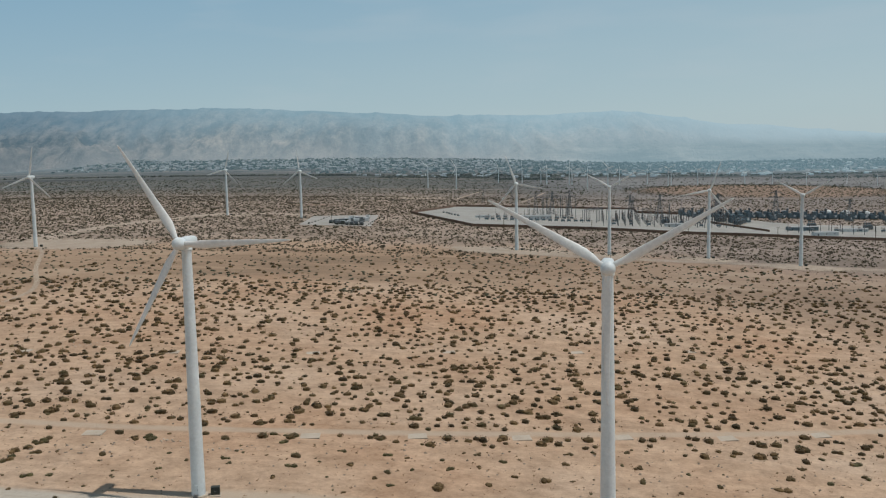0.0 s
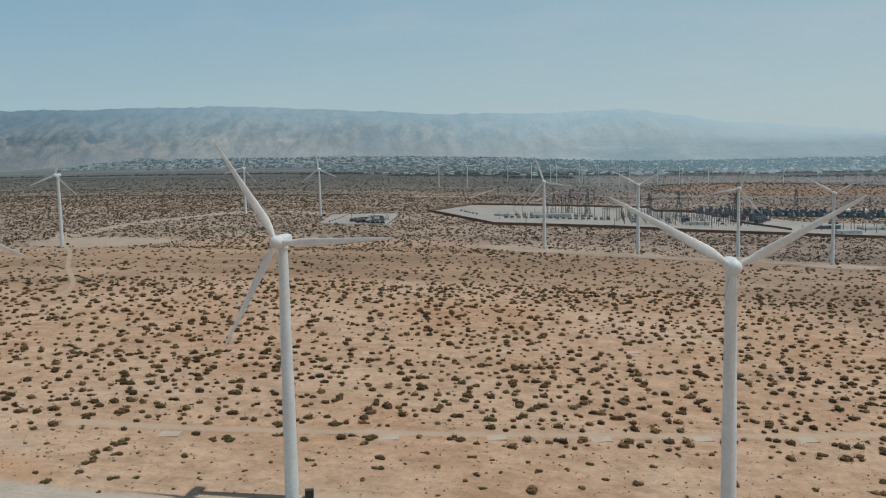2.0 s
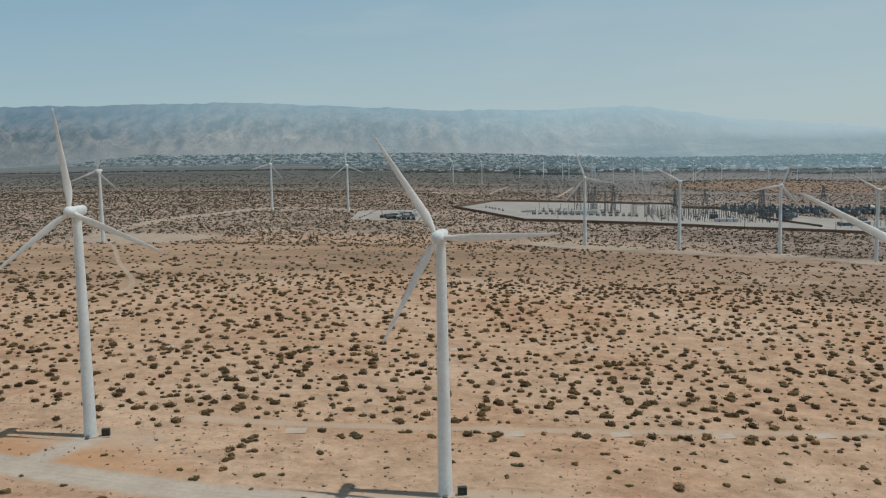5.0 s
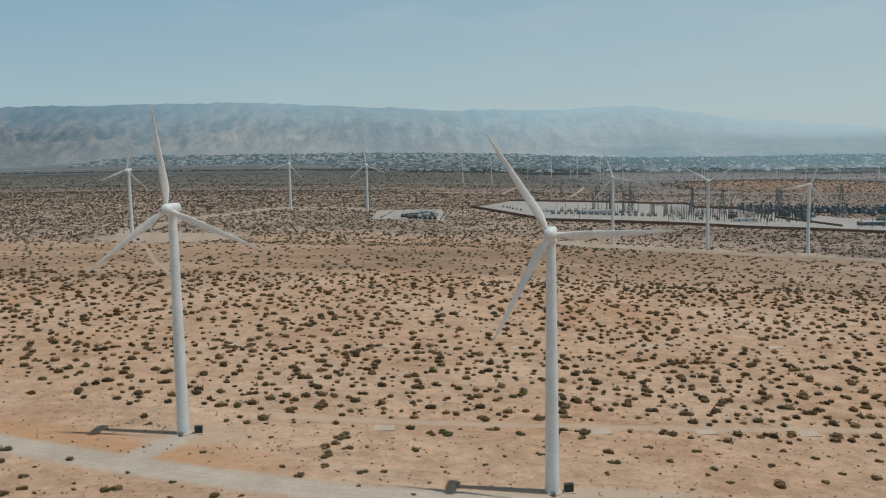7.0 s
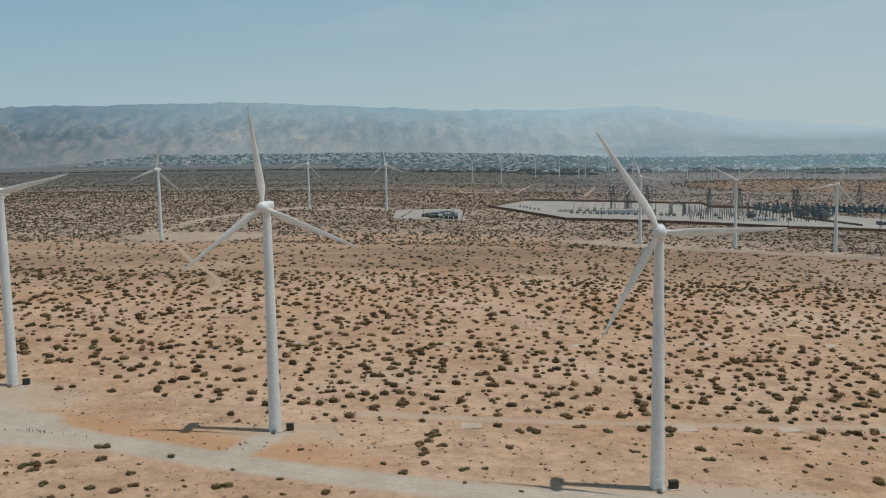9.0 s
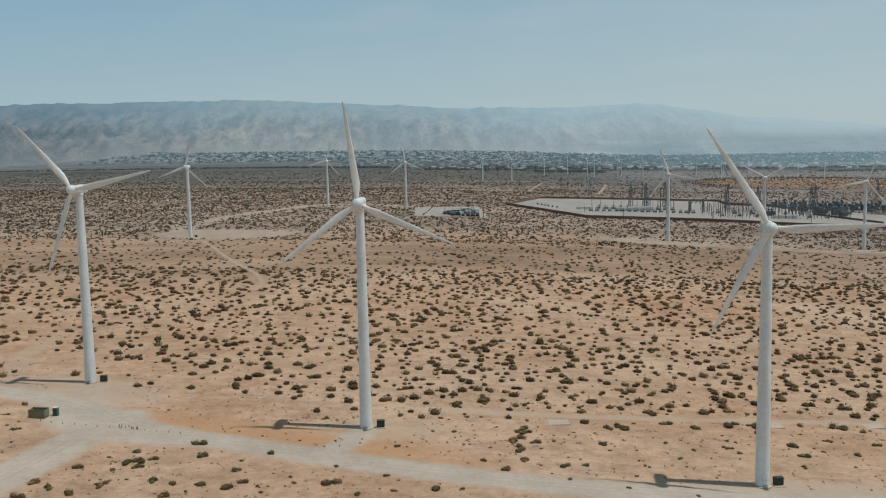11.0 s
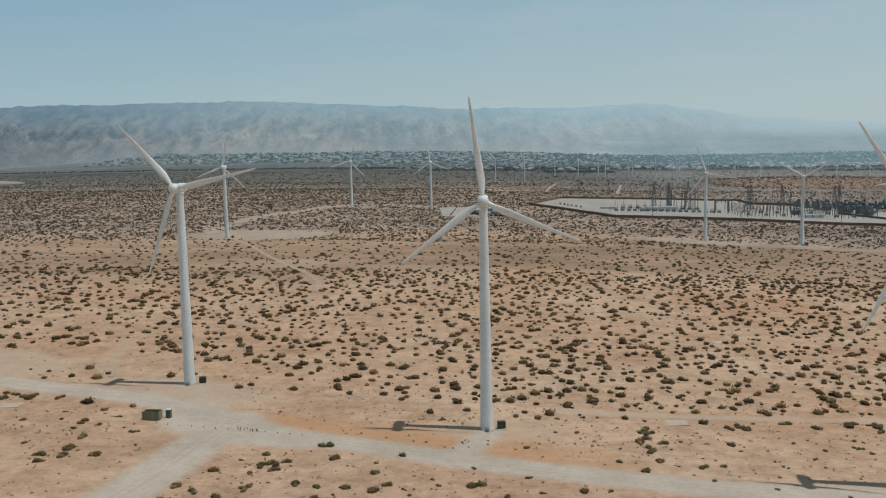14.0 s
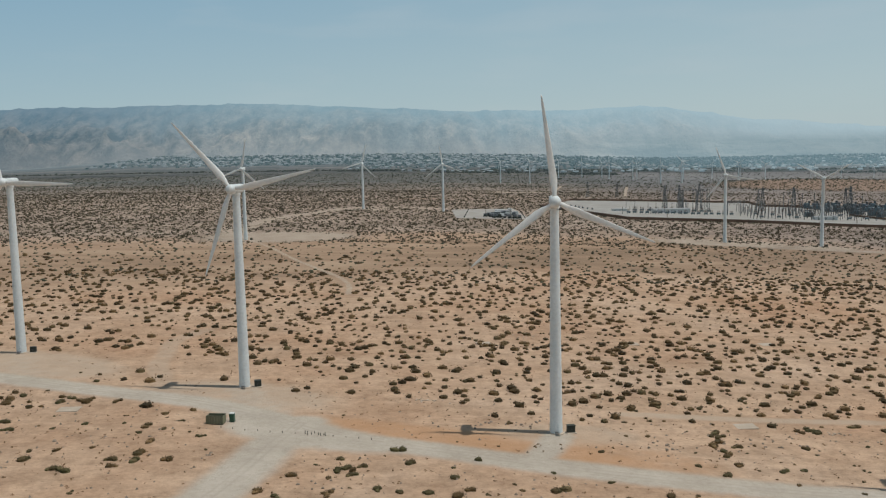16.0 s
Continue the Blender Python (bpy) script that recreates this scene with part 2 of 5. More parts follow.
def range_material():
    """The far range: brown foothills and a blue ridge behind. Haze is put into its emission and fades its base colour.
    """
    mat, nt, b = nodes_of("far_range")
    big = noise_node(nt, 0.0045, 6, 0.6)
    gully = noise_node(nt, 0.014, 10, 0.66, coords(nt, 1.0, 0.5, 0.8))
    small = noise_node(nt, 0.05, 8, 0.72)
    # dark plant cover in gullies, deepened to put relief shade into the colour
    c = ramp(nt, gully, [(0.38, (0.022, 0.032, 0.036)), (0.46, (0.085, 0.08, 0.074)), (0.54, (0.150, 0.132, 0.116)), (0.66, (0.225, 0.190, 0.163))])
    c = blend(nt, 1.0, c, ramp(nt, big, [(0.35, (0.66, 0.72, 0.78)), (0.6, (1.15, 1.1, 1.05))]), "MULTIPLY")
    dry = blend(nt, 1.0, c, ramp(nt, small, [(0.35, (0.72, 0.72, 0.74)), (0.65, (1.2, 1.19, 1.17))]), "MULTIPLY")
    b.inputs["Roughness"].default_value = 1.0
    b.inputs["Specular IOR Level"].default_value = 0.0
    pos = nt.nodes.new("ShaderNodeNewGeometry")
    sep = nt.nodes.new("ShaderNodeSeparateXYZ")
    nt.links.new(pos.outputs["Position"], sep.inputs[0])
    x, y, z = sep.outputs["X"], sep.outputs["Y"], sep.outputs["Z"]
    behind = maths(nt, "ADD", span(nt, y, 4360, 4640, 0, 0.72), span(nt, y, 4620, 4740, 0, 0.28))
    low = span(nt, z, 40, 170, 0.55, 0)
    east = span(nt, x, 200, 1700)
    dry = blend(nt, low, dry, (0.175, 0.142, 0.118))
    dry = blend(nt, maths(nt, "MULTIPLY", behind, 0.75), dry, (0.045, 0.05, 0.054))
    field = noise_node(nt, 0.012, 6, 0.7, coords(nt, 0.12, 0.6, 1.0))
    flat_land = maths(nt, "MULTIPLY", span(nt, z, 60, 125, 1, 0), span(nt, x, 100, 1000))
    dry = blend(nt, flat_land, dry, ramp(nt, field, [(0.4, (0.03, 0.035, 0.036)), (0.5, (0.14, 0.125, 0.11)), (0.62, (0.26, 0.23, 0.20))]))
    # haze painted as emission: bluer on the ridge behind, paler to the east
    near_haze = blend(nt, span(nt, x, -2300, -700), (0.076, 0.122, 0.152), (0.176, 0.236, 0.266))
    near_haze = blend(nt, span(nt, x, -500, 1500), near_haze, (0.285, 0.372, 0.412))
    far_haze = blend(nt, span(nt, x, -2300, -700), (0.118, 0.205, 0.268), (0.21, 0.33, 0.392))
    far_haze = blend(nt, span(nt, x, -500, 900), far_haze, (0.308, 0.446, 0.510))
    far_haze = blend(nt, span(nt, x, 800, 1700), far_haze, (0.365, 0.490, 0.545))
    haze_glow = blend(nt, behind, near_haze, far_haze)
    haze_glow = blend(nt, maths(nt, "MULTIPLY", flat_land, 0.7), haze_glow, (0.21, 0.305, 0.345))
    nt.links.new(haze_glow, b.inputs["Emission Color"])
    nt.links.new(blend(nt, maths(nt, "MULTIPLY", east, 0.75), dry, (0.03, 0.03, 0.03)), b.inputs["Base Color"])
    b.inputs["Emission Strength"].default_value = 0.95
    bump(nt, b, maths(nt, "ADD", gully, maths(nt, "MULTIPLY", small, 0.5)), 0.7, 42.0)
    return mat


M_SOIL = desert_material()
def gravel_material():
    mat, nt, b = nodes_of("road_gravel")
    at = nt.nodes.new("ShaderNodeAttribute")
    at.attribute_name = "rut"
    worn_in = maths(nt, "MULTIPLY", at.outputs["Fac"], 0.55)
    nt.links.new(blend(nt, worn_in, gravel_colour(nt), (0.34, 0.30, 0.25)), b.inputs["Base Color"])
    b.inputs["Roughness"].default_value = 0.95
    b.inputs["Specular IOR Level"].default_value = 0.15
    bump(nt, b, noise_node(nt, 0.8, 6, 0.75), 0.5, 0.12)
    return mat


M_ROAD = gravel_material()
M_TRACK = laid_material("faint_track", (0.42, 0.33, 0.25), (0.48, 0.385, 0.295), 0.15, 0.8, 0.7, 0.7)
M_HILL = laid_material("hill_sand", (0.24, 0.168, 0.124), (0.315, 0.228, 0.17), 0.1, 0.7, 0.9, 0.85)
M_STRIP = laid_material("thin_sand", (0.35, 0.285, 0.228), (0.42, 0.345, 0.28), 0.15, 0.9, 1.6, 0.75)
M_CLEARING = laid_material("bare_clearing", (0.37, 0.295, 0.23), (0.44, 0.36, 0.285), 0.1, 0.7, 1.5, 0.85)
M_YARD = worn("yard_gravel", (0.29, 0.275, 0.25), (0.37, 0.355, 0.325), 0.15, 0.95)
M_YARD_OLD = worn("old_yard_gravel", (0.30, 0.28, 0.25), (0.39, 0.365, 0.33), 0.2, 0.95)
M_ROOF = worn("dull_sheet_roof", (0.26, 0.27, 0.27), (0.36, 0.37, 0.37), 0.4, 0.6)
M_PAD = worn("old_concrete", (0.42, 0.345, 0.27), (0.50, 0.42, 0.34), 0.8, 0.9)
M_WHITE = worn("turbine_white", (0.635, 0.675, 0.68), (0.735, 0.775, 0.78), 0.35, 0.42, 0.0, 0.02)
M_BLADE = worn("blade_white", (0.70, 0.69, 0.66), (0.79, 0.785, 0.76), 0.4, 0.4, 0.0, 0.02)
M_GREY = worn("galvanised_steel", (0.11, 0.12, 0.125), (0.19, 0.20, 0.205), 1.0, 0.5, 0.5)
M_DARKBOX = worn("dark_green_cabinet", (0.02, 0.025, 0.02), (0.035, 0.04, 0.03), 1.5, 0.7)
M_OLIVE = worn("olive_steel", (0.155, 0.155, 0.095), (0.215, 0.21, 0.135), 1.2, 0.6)
M_GREEN = worn("green_plastic", (0.02, 0.075, 0.045), (0.035, 0.11, 0.065), 1.5, 0.45)
M_PALE = worn("pale_metal_sheet", (0.55, 0.56, 0.55), (0.68, 0.69, 0.68), 0.6, 0.5)
M_WALL = worn("brown_block", (0.145, 0.09, 0.062), (0.20, 0.127, 0.09), 0.4, 0.9)
M_BLUEGREY = worn("bluegrey_machine", (0.085, 0.125, 0.148), (0.15, 0.20, 0.225), 0.5, 0.55, 0.2)
M_PORCELAIN = worn("brown_porcelain", (0.10, 0.06, 0.045), (0.15, 0.09, 0.06), 2.0, 0.3)
M_DARK = worn("dark_rubber", (0.02, 0.02, 0.02), (0.035, 0.035, 0.035), 2.0, 0.7)
M_GLASS = worn("dark_window", (0.02, 0.025, 0.03), (0.03, 0.035, 0.04), 1.0, 0.12)
M_STONE = worn("desert_stone", (0.16, 0.12, 0.09), (0.34, 0.27, 0.21), 1.5, 0.9)
M_BUSH = leaf_material("creosote_leaf", [(0.029, 0.024, 0.013), (0.072, 0.057, 0.031), (0.148, 0.115, 0.067)])
M_SCRUB = leaf_material("scrub_leaf", [(0.038, 0.041, 0.033), (0.060, 0.063, 0.050), (0.096, 0.096, 0.076)])
M_TREE = leaf_material("hazed_tree_leaf", [(0.025, 0.036, 0.034), (0.042, 0.054, 0.051), (0.065, 0.078, 0.073)])
M_BELT = leaf_material("windbreak_leaf", [(0.038, 0.05, 0.045), (0.055, 0.068, 0.06), (0.075, 0.088, 0.078)])
M_DRYTUFT = leaf_material("dry_tuft", [(0.10, 0.075, 0.05), (0.16, 0.12, 0.08), (0.24, 0.18, 0.12)])
M_FLATSCRUB = leaf_material("greygreen_scrub_leaf", [(0.066, 0.072, 0.064), (0.090, 0.096, 0.084), (0.12, 0.124, 0.108)])
M_STEM = worn("dry_stem", (0.10, 0.075, 0.05), (0.17, 0.13, 0.09), 4.0, 0.9)
M_TOWN = worn("town_wall", (0.13, 0.125, 0.12), (0.30, 0.295, 0.28), 0.1, 0.9)
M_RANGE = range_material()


def add_haze_glow(mat, glow, thicker=1.45):
    """Puts haze into a far material as emission, thicker to the east."""
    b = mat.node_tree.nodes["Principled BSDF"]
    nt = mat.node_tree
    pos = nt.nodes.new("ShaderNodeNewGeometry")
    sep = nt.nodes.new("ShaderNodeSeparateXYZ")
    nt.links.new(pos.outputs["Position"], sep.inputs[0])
    haze_glow = blend(nt, span(nt, sep.outputs["X"], 0, 1300), glow, tuple(v * thicker for v in glow))
    nt.links.new(haze_glow, b.inputs["Emission Color"])
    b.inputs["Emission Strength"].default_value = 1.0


# town trees, houses and tree belts glow a little, as painted haze
add_haze_glow(M_TREE, (0.058, 0.092, 0.110), 2.0)
add_haze_glow(M_TOWN, (0.075, 0.112, 0.130), 2.0)
add_haze_glow(M_BELT, (0.018, 0.028, 0.033), 2.2)


# ---- mesh helpers ----
def sheet(name, verts, faces, material, smooth_faces=False):
    me = bpy.data.meshes.new(name)
    me.from_pydata(np.asarray(verts).tolist(), [], faces.tolist() if isinstance(faces, np.ndarray) else faces)
    if smooth_faces:
        me.polygons.foreach_set("use_smooth", np.ones(len(me.polygons), bool))
    me.materials.append(material)
    me.update()
    return new(name, me)


def mesh_of(name, bm, material, soft=False):
    me = bpy.data.meshes.new(name)
    bmesh.ops.recalc_face_normals(bm, faces=bm.faces)
    for f in bm.faces:
        f.smooth = soft
    bm.to_mesh(me)
    bm.free()
    me.materials.append(material)
    return me


def part(name, bm, material, parent, label="", soft=False):
    ob = new(name, mesh_of(name, bm, material, soft))
    ob.parent = parent
    return tagged(ob, label)


def shared(name, me, parent, m):
    ob = new(name, me)
    ob.parent = parent
    ob.matrix_basis = m
    return ob


def box(bm, centre, size, turn=0.0, bevel=0.0):
    m = Matrix.Translation(centre) @ Matrix.Rotation(turn, 4, "Z") @ Matrix.Diagonal((*size, 1))
    made = bmesh.ops.create_cube(bm, size=1.0, matrix=m)["verts"]
    if bevel:
        edges = list({e for v in made for e in v.link_edges})
        bmesh.ops.bevel(bm, geom=edges, offset=bevel, segments=2, affect="EDGES", profile=0.6)
    return bm


def bar(bm, a, b, w, d=None):
    """A square bar from a to b."""
    a, b = Vector(a), Vector(b)
    way = b - a
    m = Matrix.Translation((a + b) / 2) @ way.to_track_quat("Z", "Y").to_matrix().to_4x4() @ Matrix.Diagonal((w, d or w, way.length, 1))
    bmesh.ops.create_cube(bm, size=1.0, matrix=m)
    return bm


def tube(bm, a, b, r0, r1=None, n=12):
    a, b = Vector(a), Vector(b)
    way = b - a
    m = Matrix.Translation((a + b) / 2) @ way.to_track_quat("Z", "Y").to_matrix().to_4x4()
    bmesh.ops.create_cone(bm, cap_ends=True, segments=n, radius1=r0, radius2=r0 if r1 is None else r1, depth=way.length, matrix=m)
    return bm


def lathe(bm, profile, n=24):
    """Rings (radius, height) joined round the z axis, closed at both ends."""
    rings = [[bm.verts.new((r * math.cos(2 * math.pi * k / n), r * math.sin(2 * math.pi * k / n), z)) for k in range(n)] for r, z in profile]
    for lo, hi in zip(rings, rings[1:]):
        for k in range(n):
            bm.faces.new((lo[k], lo[(k + 1) % n], hi[(k + 1) % n], hi[k]))
    bm.faces.new(rings[0][::-1])
    bm.faces.new(rings[-1])
    return bm


def thing(name, m, label, category, group=""):
    ob = new(name)
    ob.matrix_basis = m
    return tagged(ob, label, category, group)


def ground_pose(x, y, turn=0.0, lift=0.0):
    return Matrix.Translation((x, y, land_at(x, y) + lift)) @ Matrix.Rotation(radians(turn), 4, "Z")


# ---- ground, one sheet to the foot of the range ----
def spread(a, b, near, lo, hi, growth):
    """Stations from a to b, spaced lo inside the stretch near and wider and wider outside it, up to hi."""
    out, p, s = [], near[0], lo
    while p < near[1]:
        out.append(p)
        p += lo
    while p < b:
        out.append(p)
        s = min(s * growth, hi)
        p += s
    out.append(b)
    p, s = near[0], lo
    while p > a:
        s = min(s * growth, hi)
        p -= s
        out.append(max(p, a))
    return np.array(sorted(set(out)))


def grid_faces(nx, ny):
    i, j = np.meshgrid(np.arange(nx - 1), np.arange(ny - 1), indexing="ij")
    k = (i * ny + j).ravel()
    return np.stack([k, k + ny, k + ny + 1, k + 1], 1)


def curve_points(pts, step=4.0):
    """A smooth line through the given plan points, with stations every few metres."""
    p = [np.array(q, float) for q in pts]
    p = [2 * p[0] - p[1]] + p + [2 * p[-1] - p[-2]]
    out = []
    for a, b, c, d in zip(p, p[1:], p[2:], p[3:]):
        n = max(2, int(np.linalg.norm(c - b) / step))
        for k in range(n):
            t = k / n
            out.append(0.5 * (2 * b + (c - a) * t + (2 * a - 5 * b + 4 * c - d) * t * t + (3 * b - a - 3 * c + d) * t ** 3))
    return np.array(out + [p[-2]])


def laid_strip(name, pts, width, material, lift, label, kind="structure"):
    line = curve_points(pts)
    way = np.gradient(line, axis=0)
    side = np.stack([-way[:, 1], way[:, 0]], 1) / np.linalg.norm(way, axis=1)[:, None]
    w = np.interp(np.linspace(0, 1, len(line)), np.linspace(0, 1, len(width)), width) if np.ndim(width) else np.full(len(line), width)
    across = np.linspace(-1, 1, 9)
    P = line[:, None, :] + side[:, None, :] * (across[None, :, None] * w[:, None, None] * 0.62)
    V = np.dstack([P, land(P[..., 0], P[..., 1]) + lift]).reshape(-1, 3)
    ob = sheet(name, V, grid_faces(len(line), 9), material, True)
    ends = np.minimum(np.arange(len(line)), np.arange(len(line))[::-1]) / 3.0
    core = np.minimum(np.clip(ends, 0, 1)[:, None], (1 - np.abs(across))[None, :] * 1.9).clip(0, 1)
    ob.data.attributes.new("core", "FLOAT", "POINT").data.foreach_set("value", core.ravel().astype(np.float32))
    return tagged(ob, label, name.split("_")[-1], kind=kind)


def laid_patch(name, centre, radii, turn, material, lift, label):
    n, rings = 40, 7
    V, core = [], []
    c, s = math.cos(radians(turn)), math.sin(radians(turn))
    for r in range(rings + 1):
        for k in range(n):
            a = 2 * math.pi * k / n
            u, v = radii[0] * math.cos(a) * r / rings, radii[1] * math.sin(a) * r / rings
            V.append((centre[0] + c * u - s * v, centre[1] + s * u + c * v))
            core.append(min(1.0, (1 - r / rings) * 1.8))
    V = np.array(V)
    V = np.column_stack([V, land(V[:, 0], V[:, 1]) + lift])
    F = [(r * n + k, r * n + (k + 1) % n, (r + 1) * n + (k + 1) % n, (r + 1) * n + k) for r in range(rings) for k in range(n)]
    ob = sheet(name, V, F, material, True)
    ob.data.attributes.new("core", "FLOAT", "POINT").data.foreach_set("value", np.array(core, np.float32))
    return tagged(ob, label, "ground", kind="structure")


ROAD = [(-640, 400), (-470, 335), (-370, 298), (-304, 274), (-268, 260), (-240, 250), (-218, 237), (-197, 221), (-171, 211), (-147, 202), (-120, 195), (-92, 190), (-40, 187), (60, 186), (260, 205)]
BRANCH = [(-208, 232), (-212, 216), (-215, 199), (-219, 181), (-229, 150), (-244, 100)]
TRACK = [(-125, 245), (-77, 243), (-2, 248), (66, 257), (134, 271), (220, 295)]
STRIP = [(8, 742), (60, 722), (110, 708), (157, 700), (232, 694), (332, 682), (460, 668)]
FAR_PATH = [(-348, 846), (-341, 929), (-310, 1030), (-283, 1105), (-232, 1130), (-160, 1100)]
FOOT_PATH = [(-318, 706), (-295, 658), (-262, 575), (-224, 488), (-216, 432)]


def line_gap(P, line):
    """Distance of plan points from a line of plan points."""
    out = np.full(len(P), 1e9)
    for p, q in zip(line[:-1], line[1:]):
        p, q = np.array(p, float), np.array(q, float)
        t = np.clip(((P - p) @ (q - p)) / ((q - p) @ (q - p)), 0, 1)
        out = np.minimum(out, np.linalg.norm(P - (p + t[:, None] * (q - p)), axis=1))
    return out


def near_band(P, line, half, feather):
    return np.clip((half + feather - line_gap(P, line)) / feather, 0, 1)


def near_disc(P, centre, radii, turn, feather=0.6):
    c, s = math.cos(radians(turn)), math.sin(radians(turn))
    d = P - np.array(centre)
    return np.clip((1 + feather - np.hypot((d[:, 0] * c + d[:, 1] * s) / radii[0], (d[:, 1] * c - d[:, 0] * s) / radii[1])) / feather, 0, 1)


gx = spread(-3600, 3600, (-350, 160), 1.7, 90, 1.06)
gy = spread(-1500, 4860, (172, 285), 1.3, 45, 1.03)
GX, GY = np.meshgrid(gx, gy, indexing="ij")
PLAN = np.stack([GX.ravel(), GY.ravel()], 1)
ground = sheet("ground", np.column_stack([PLAN, land(GX, GY).ravel()]), grid_faces(len(gx), len(gy)), M_SOIL, True)
tagged(ground, "sandy pinkish desert floor with gravelly soil", "ground", kind="structure")
SPUR_C, SPUR_D, SPUR_E = [(-145, 224), (-149, 214), (-154, 203)], [(-229, 264), (-224, 250), (-214, 236)], [(-312, 307), (-304, 290), (-290, 268)]
SIDE_TRACK = [(-246, 250), (-262, 290), (-268, 330), (-262, 350)]
most = lambda *fields: np.maximum.reduce(fields)
gravel = most(near_band(PLAN, curve_points(ROAD), 2.6, 4.6), near_band(PLAN, curve_points(BRANCH), 3.4, 5.5), near_disc(PLAN, (-211, 226), (13, 7), -35, 0.9),
              near_disc(PLAN, (-199, 220), (12, 5), -24, 1.0), near_band(PLAN, SPUR_C, 2.2, 3.5) * 0.85, near_band(PLAN, SPUR_D, 3.0, 6.0) * 0.45, near_band(PLAN, SPUR_E, 2.5, 6.0) * 0.3)
orange = most(near_disc(PLAN, (-166, 220), (38, 4.5), -21, 0.9), near_disc(PLAN, (-130, 209), (15, 6), -14, 0.9) * 0.75, near_disc(PLAN, (-150, 219), (16, 7), -10, 0.8) * 0.8, near_disc(PLAN, (-44, 186), (9, 4), 0, 0.8))
pale = most(near_band(PLAN, curve_points(TRACK), 1.6, 2.2) * 0.75, near_disc(PLAN, (-50, 189), (30, 8), 3, 0.6) * 0.95, near_disc(PLAN, (-229, 258), (22, 11), -20, 0.8) * 0.7,
            near_disc(PLAN, (-143, 226), (14, 7), 0, 0.8) * 0.6, near_band(PLAN, SIDE_TRACK, 2.5, 3.0) * 0.6, near_disc(PLAN, (-300, 292), (26, 12), -25, 0.8) * 0.7)
for attribute, field in (("gravel", gravel), ("orange", orange), ("pale", pale)):
    ground.data.attributes.new(attribute, "FLOAT", "POINT").data.foreach_set("value", field.astype(np.float32))


def road_bed(name, pts, half, lift, label):
    """The compacted roadway: a low crowned ribbon with uneven rims, flush with the gravel spilled beside it."""
    line = curve_points(pts, 2.0)
    way = np.gradient(line, axis=0)
    side = np.stack([-way[:, 1], way[:, 0]], 1) / np.linalg.norm(way, axis=1)[:, None]
    across = np.linspace(-1, 1, 21)
    wob = np.array([[noise.noise(Vector((x * 0.2, y * 0.2, s))) for s in (0.0, 7.0)] for x, y in line]) * 1.1
    w = half + np.where(across[None, :] < 0, wob[:, :1], wob[:, 1:])
    P = line[:, None, :] + side[:, None, :] * (across[None, :] * w)[..., None]
    Z = land(P[..., 0], P[..., 1]) + lift * (1 - np.abs(across) ** 3)[None, :] + 0.004
    ob = sheet(name, np.dstack([P, Z]).reshape(-1, 3), grid_faces(len(line), 21), M_ROAD, True)
    off = np.abs(across[None, :] * w)
    fade = np.array([0.5 + 0.5 * noise.noise(Vector((x * 0.07, y * 0.07, 3.0))) for x, y in line])[:, None]
    rut = np.exp(-((off - 0.95) / 0.3) ** 2) * np.clip(fade * 1.4, 0.2, 1)
    ob.data.attributes.new("rut", "FLOAT", "POINT").data.foreach_set("value", rut.ravel().astype(np.float32))
    return tagged(ob, label, "road", kind="structure")


road_bed("gravel_road", ROAD, 2.3, 0.05, "pale grey compacted gravel service road")
road_bed("gravel_road", BRANCH, 3.0, 0.06, "pale grey gravel side road with wheel tracks")
laid_strip("bare_strip", STRIP, [14, 22, 18, 14, 18, 14, 14], M_STRIP, 0.30, "bare sandy strip along a row of turbines")
for cx, cy, rx, ry in ((56, 738, 72, 38), (130, 722, 36, 18), (206, 716, 34, 20), (272, 684, 46, 22)):
    laid_patch("turbine_clearing", (cx, cy), (rx, ry), -8, M_CLEARING, 0.36, "bare sandy clearing round a turbine base")
laid_patch("turbine_clearing", (-300, 736), (82, 60), 14, M_CLEARING, 0.30, "bare sandy clearing round a turbine base")
laid_patch("turbine_clearing", (-262, 1090), (40, 30), 0, M_CLEARING, 0.35, "bare sandy clearing round a turbine base")
laid_strip("sandy_path", FAR_PATH, 24.0, M_CLEARING, 0.35, "pale sandy path through the scrub")
laid_strip("sandy_path", [(-330, 742), (-352, 800), (-348, 850)], 30.0, M_CLEARING, 0.35, "pale sandy path through the scrub")
laid_strip("sandy_path", FOOT_PATH, 3.2, M_TRACK, 0.22, "narrow winding sandy path")
laid_strip("sandy_path", [(16, 1500), (38, 1640), (60, 1760), (80, 1860)], 5.5, M_CLEARING, 1.1, "pale sandy track on the far flat")
laid_strip("sandy_path", [(119, 1434), (146, 1560), (174, 1690), (200, 1813)], 5.5, M_CLEARING, 1.1, "pale sandy track on the far flat")
laid_patch("sandy_hill", (650, 1840), (330, 270), 0, M_HILL, 0.7, "orange sandy hill dotted with scrub")
laid_patch("pale_flat", (-60, 1560), (110, 40), 4, M_CLEARING, 0.45, "pale sandy flat among the scrub")
laid_patch("pale_flat", (-190, 1330), (60, 26), 4, M_HILL, 0.4, "orange sandy flat among the scrub")


# ---- the far range ----
def ridge_profile(x):
    at = (-3200, -2377, -1900, -1207, -600, -84, 550, 930, 1150, 1360, 1490, 1620, 1900, 2250, 3200)
    height = (300, 317, 322, 322, 296, 262, 252, 268, 240, 206, 184, 186, 158, 128, 90)
    return np.interp(x, at, height)


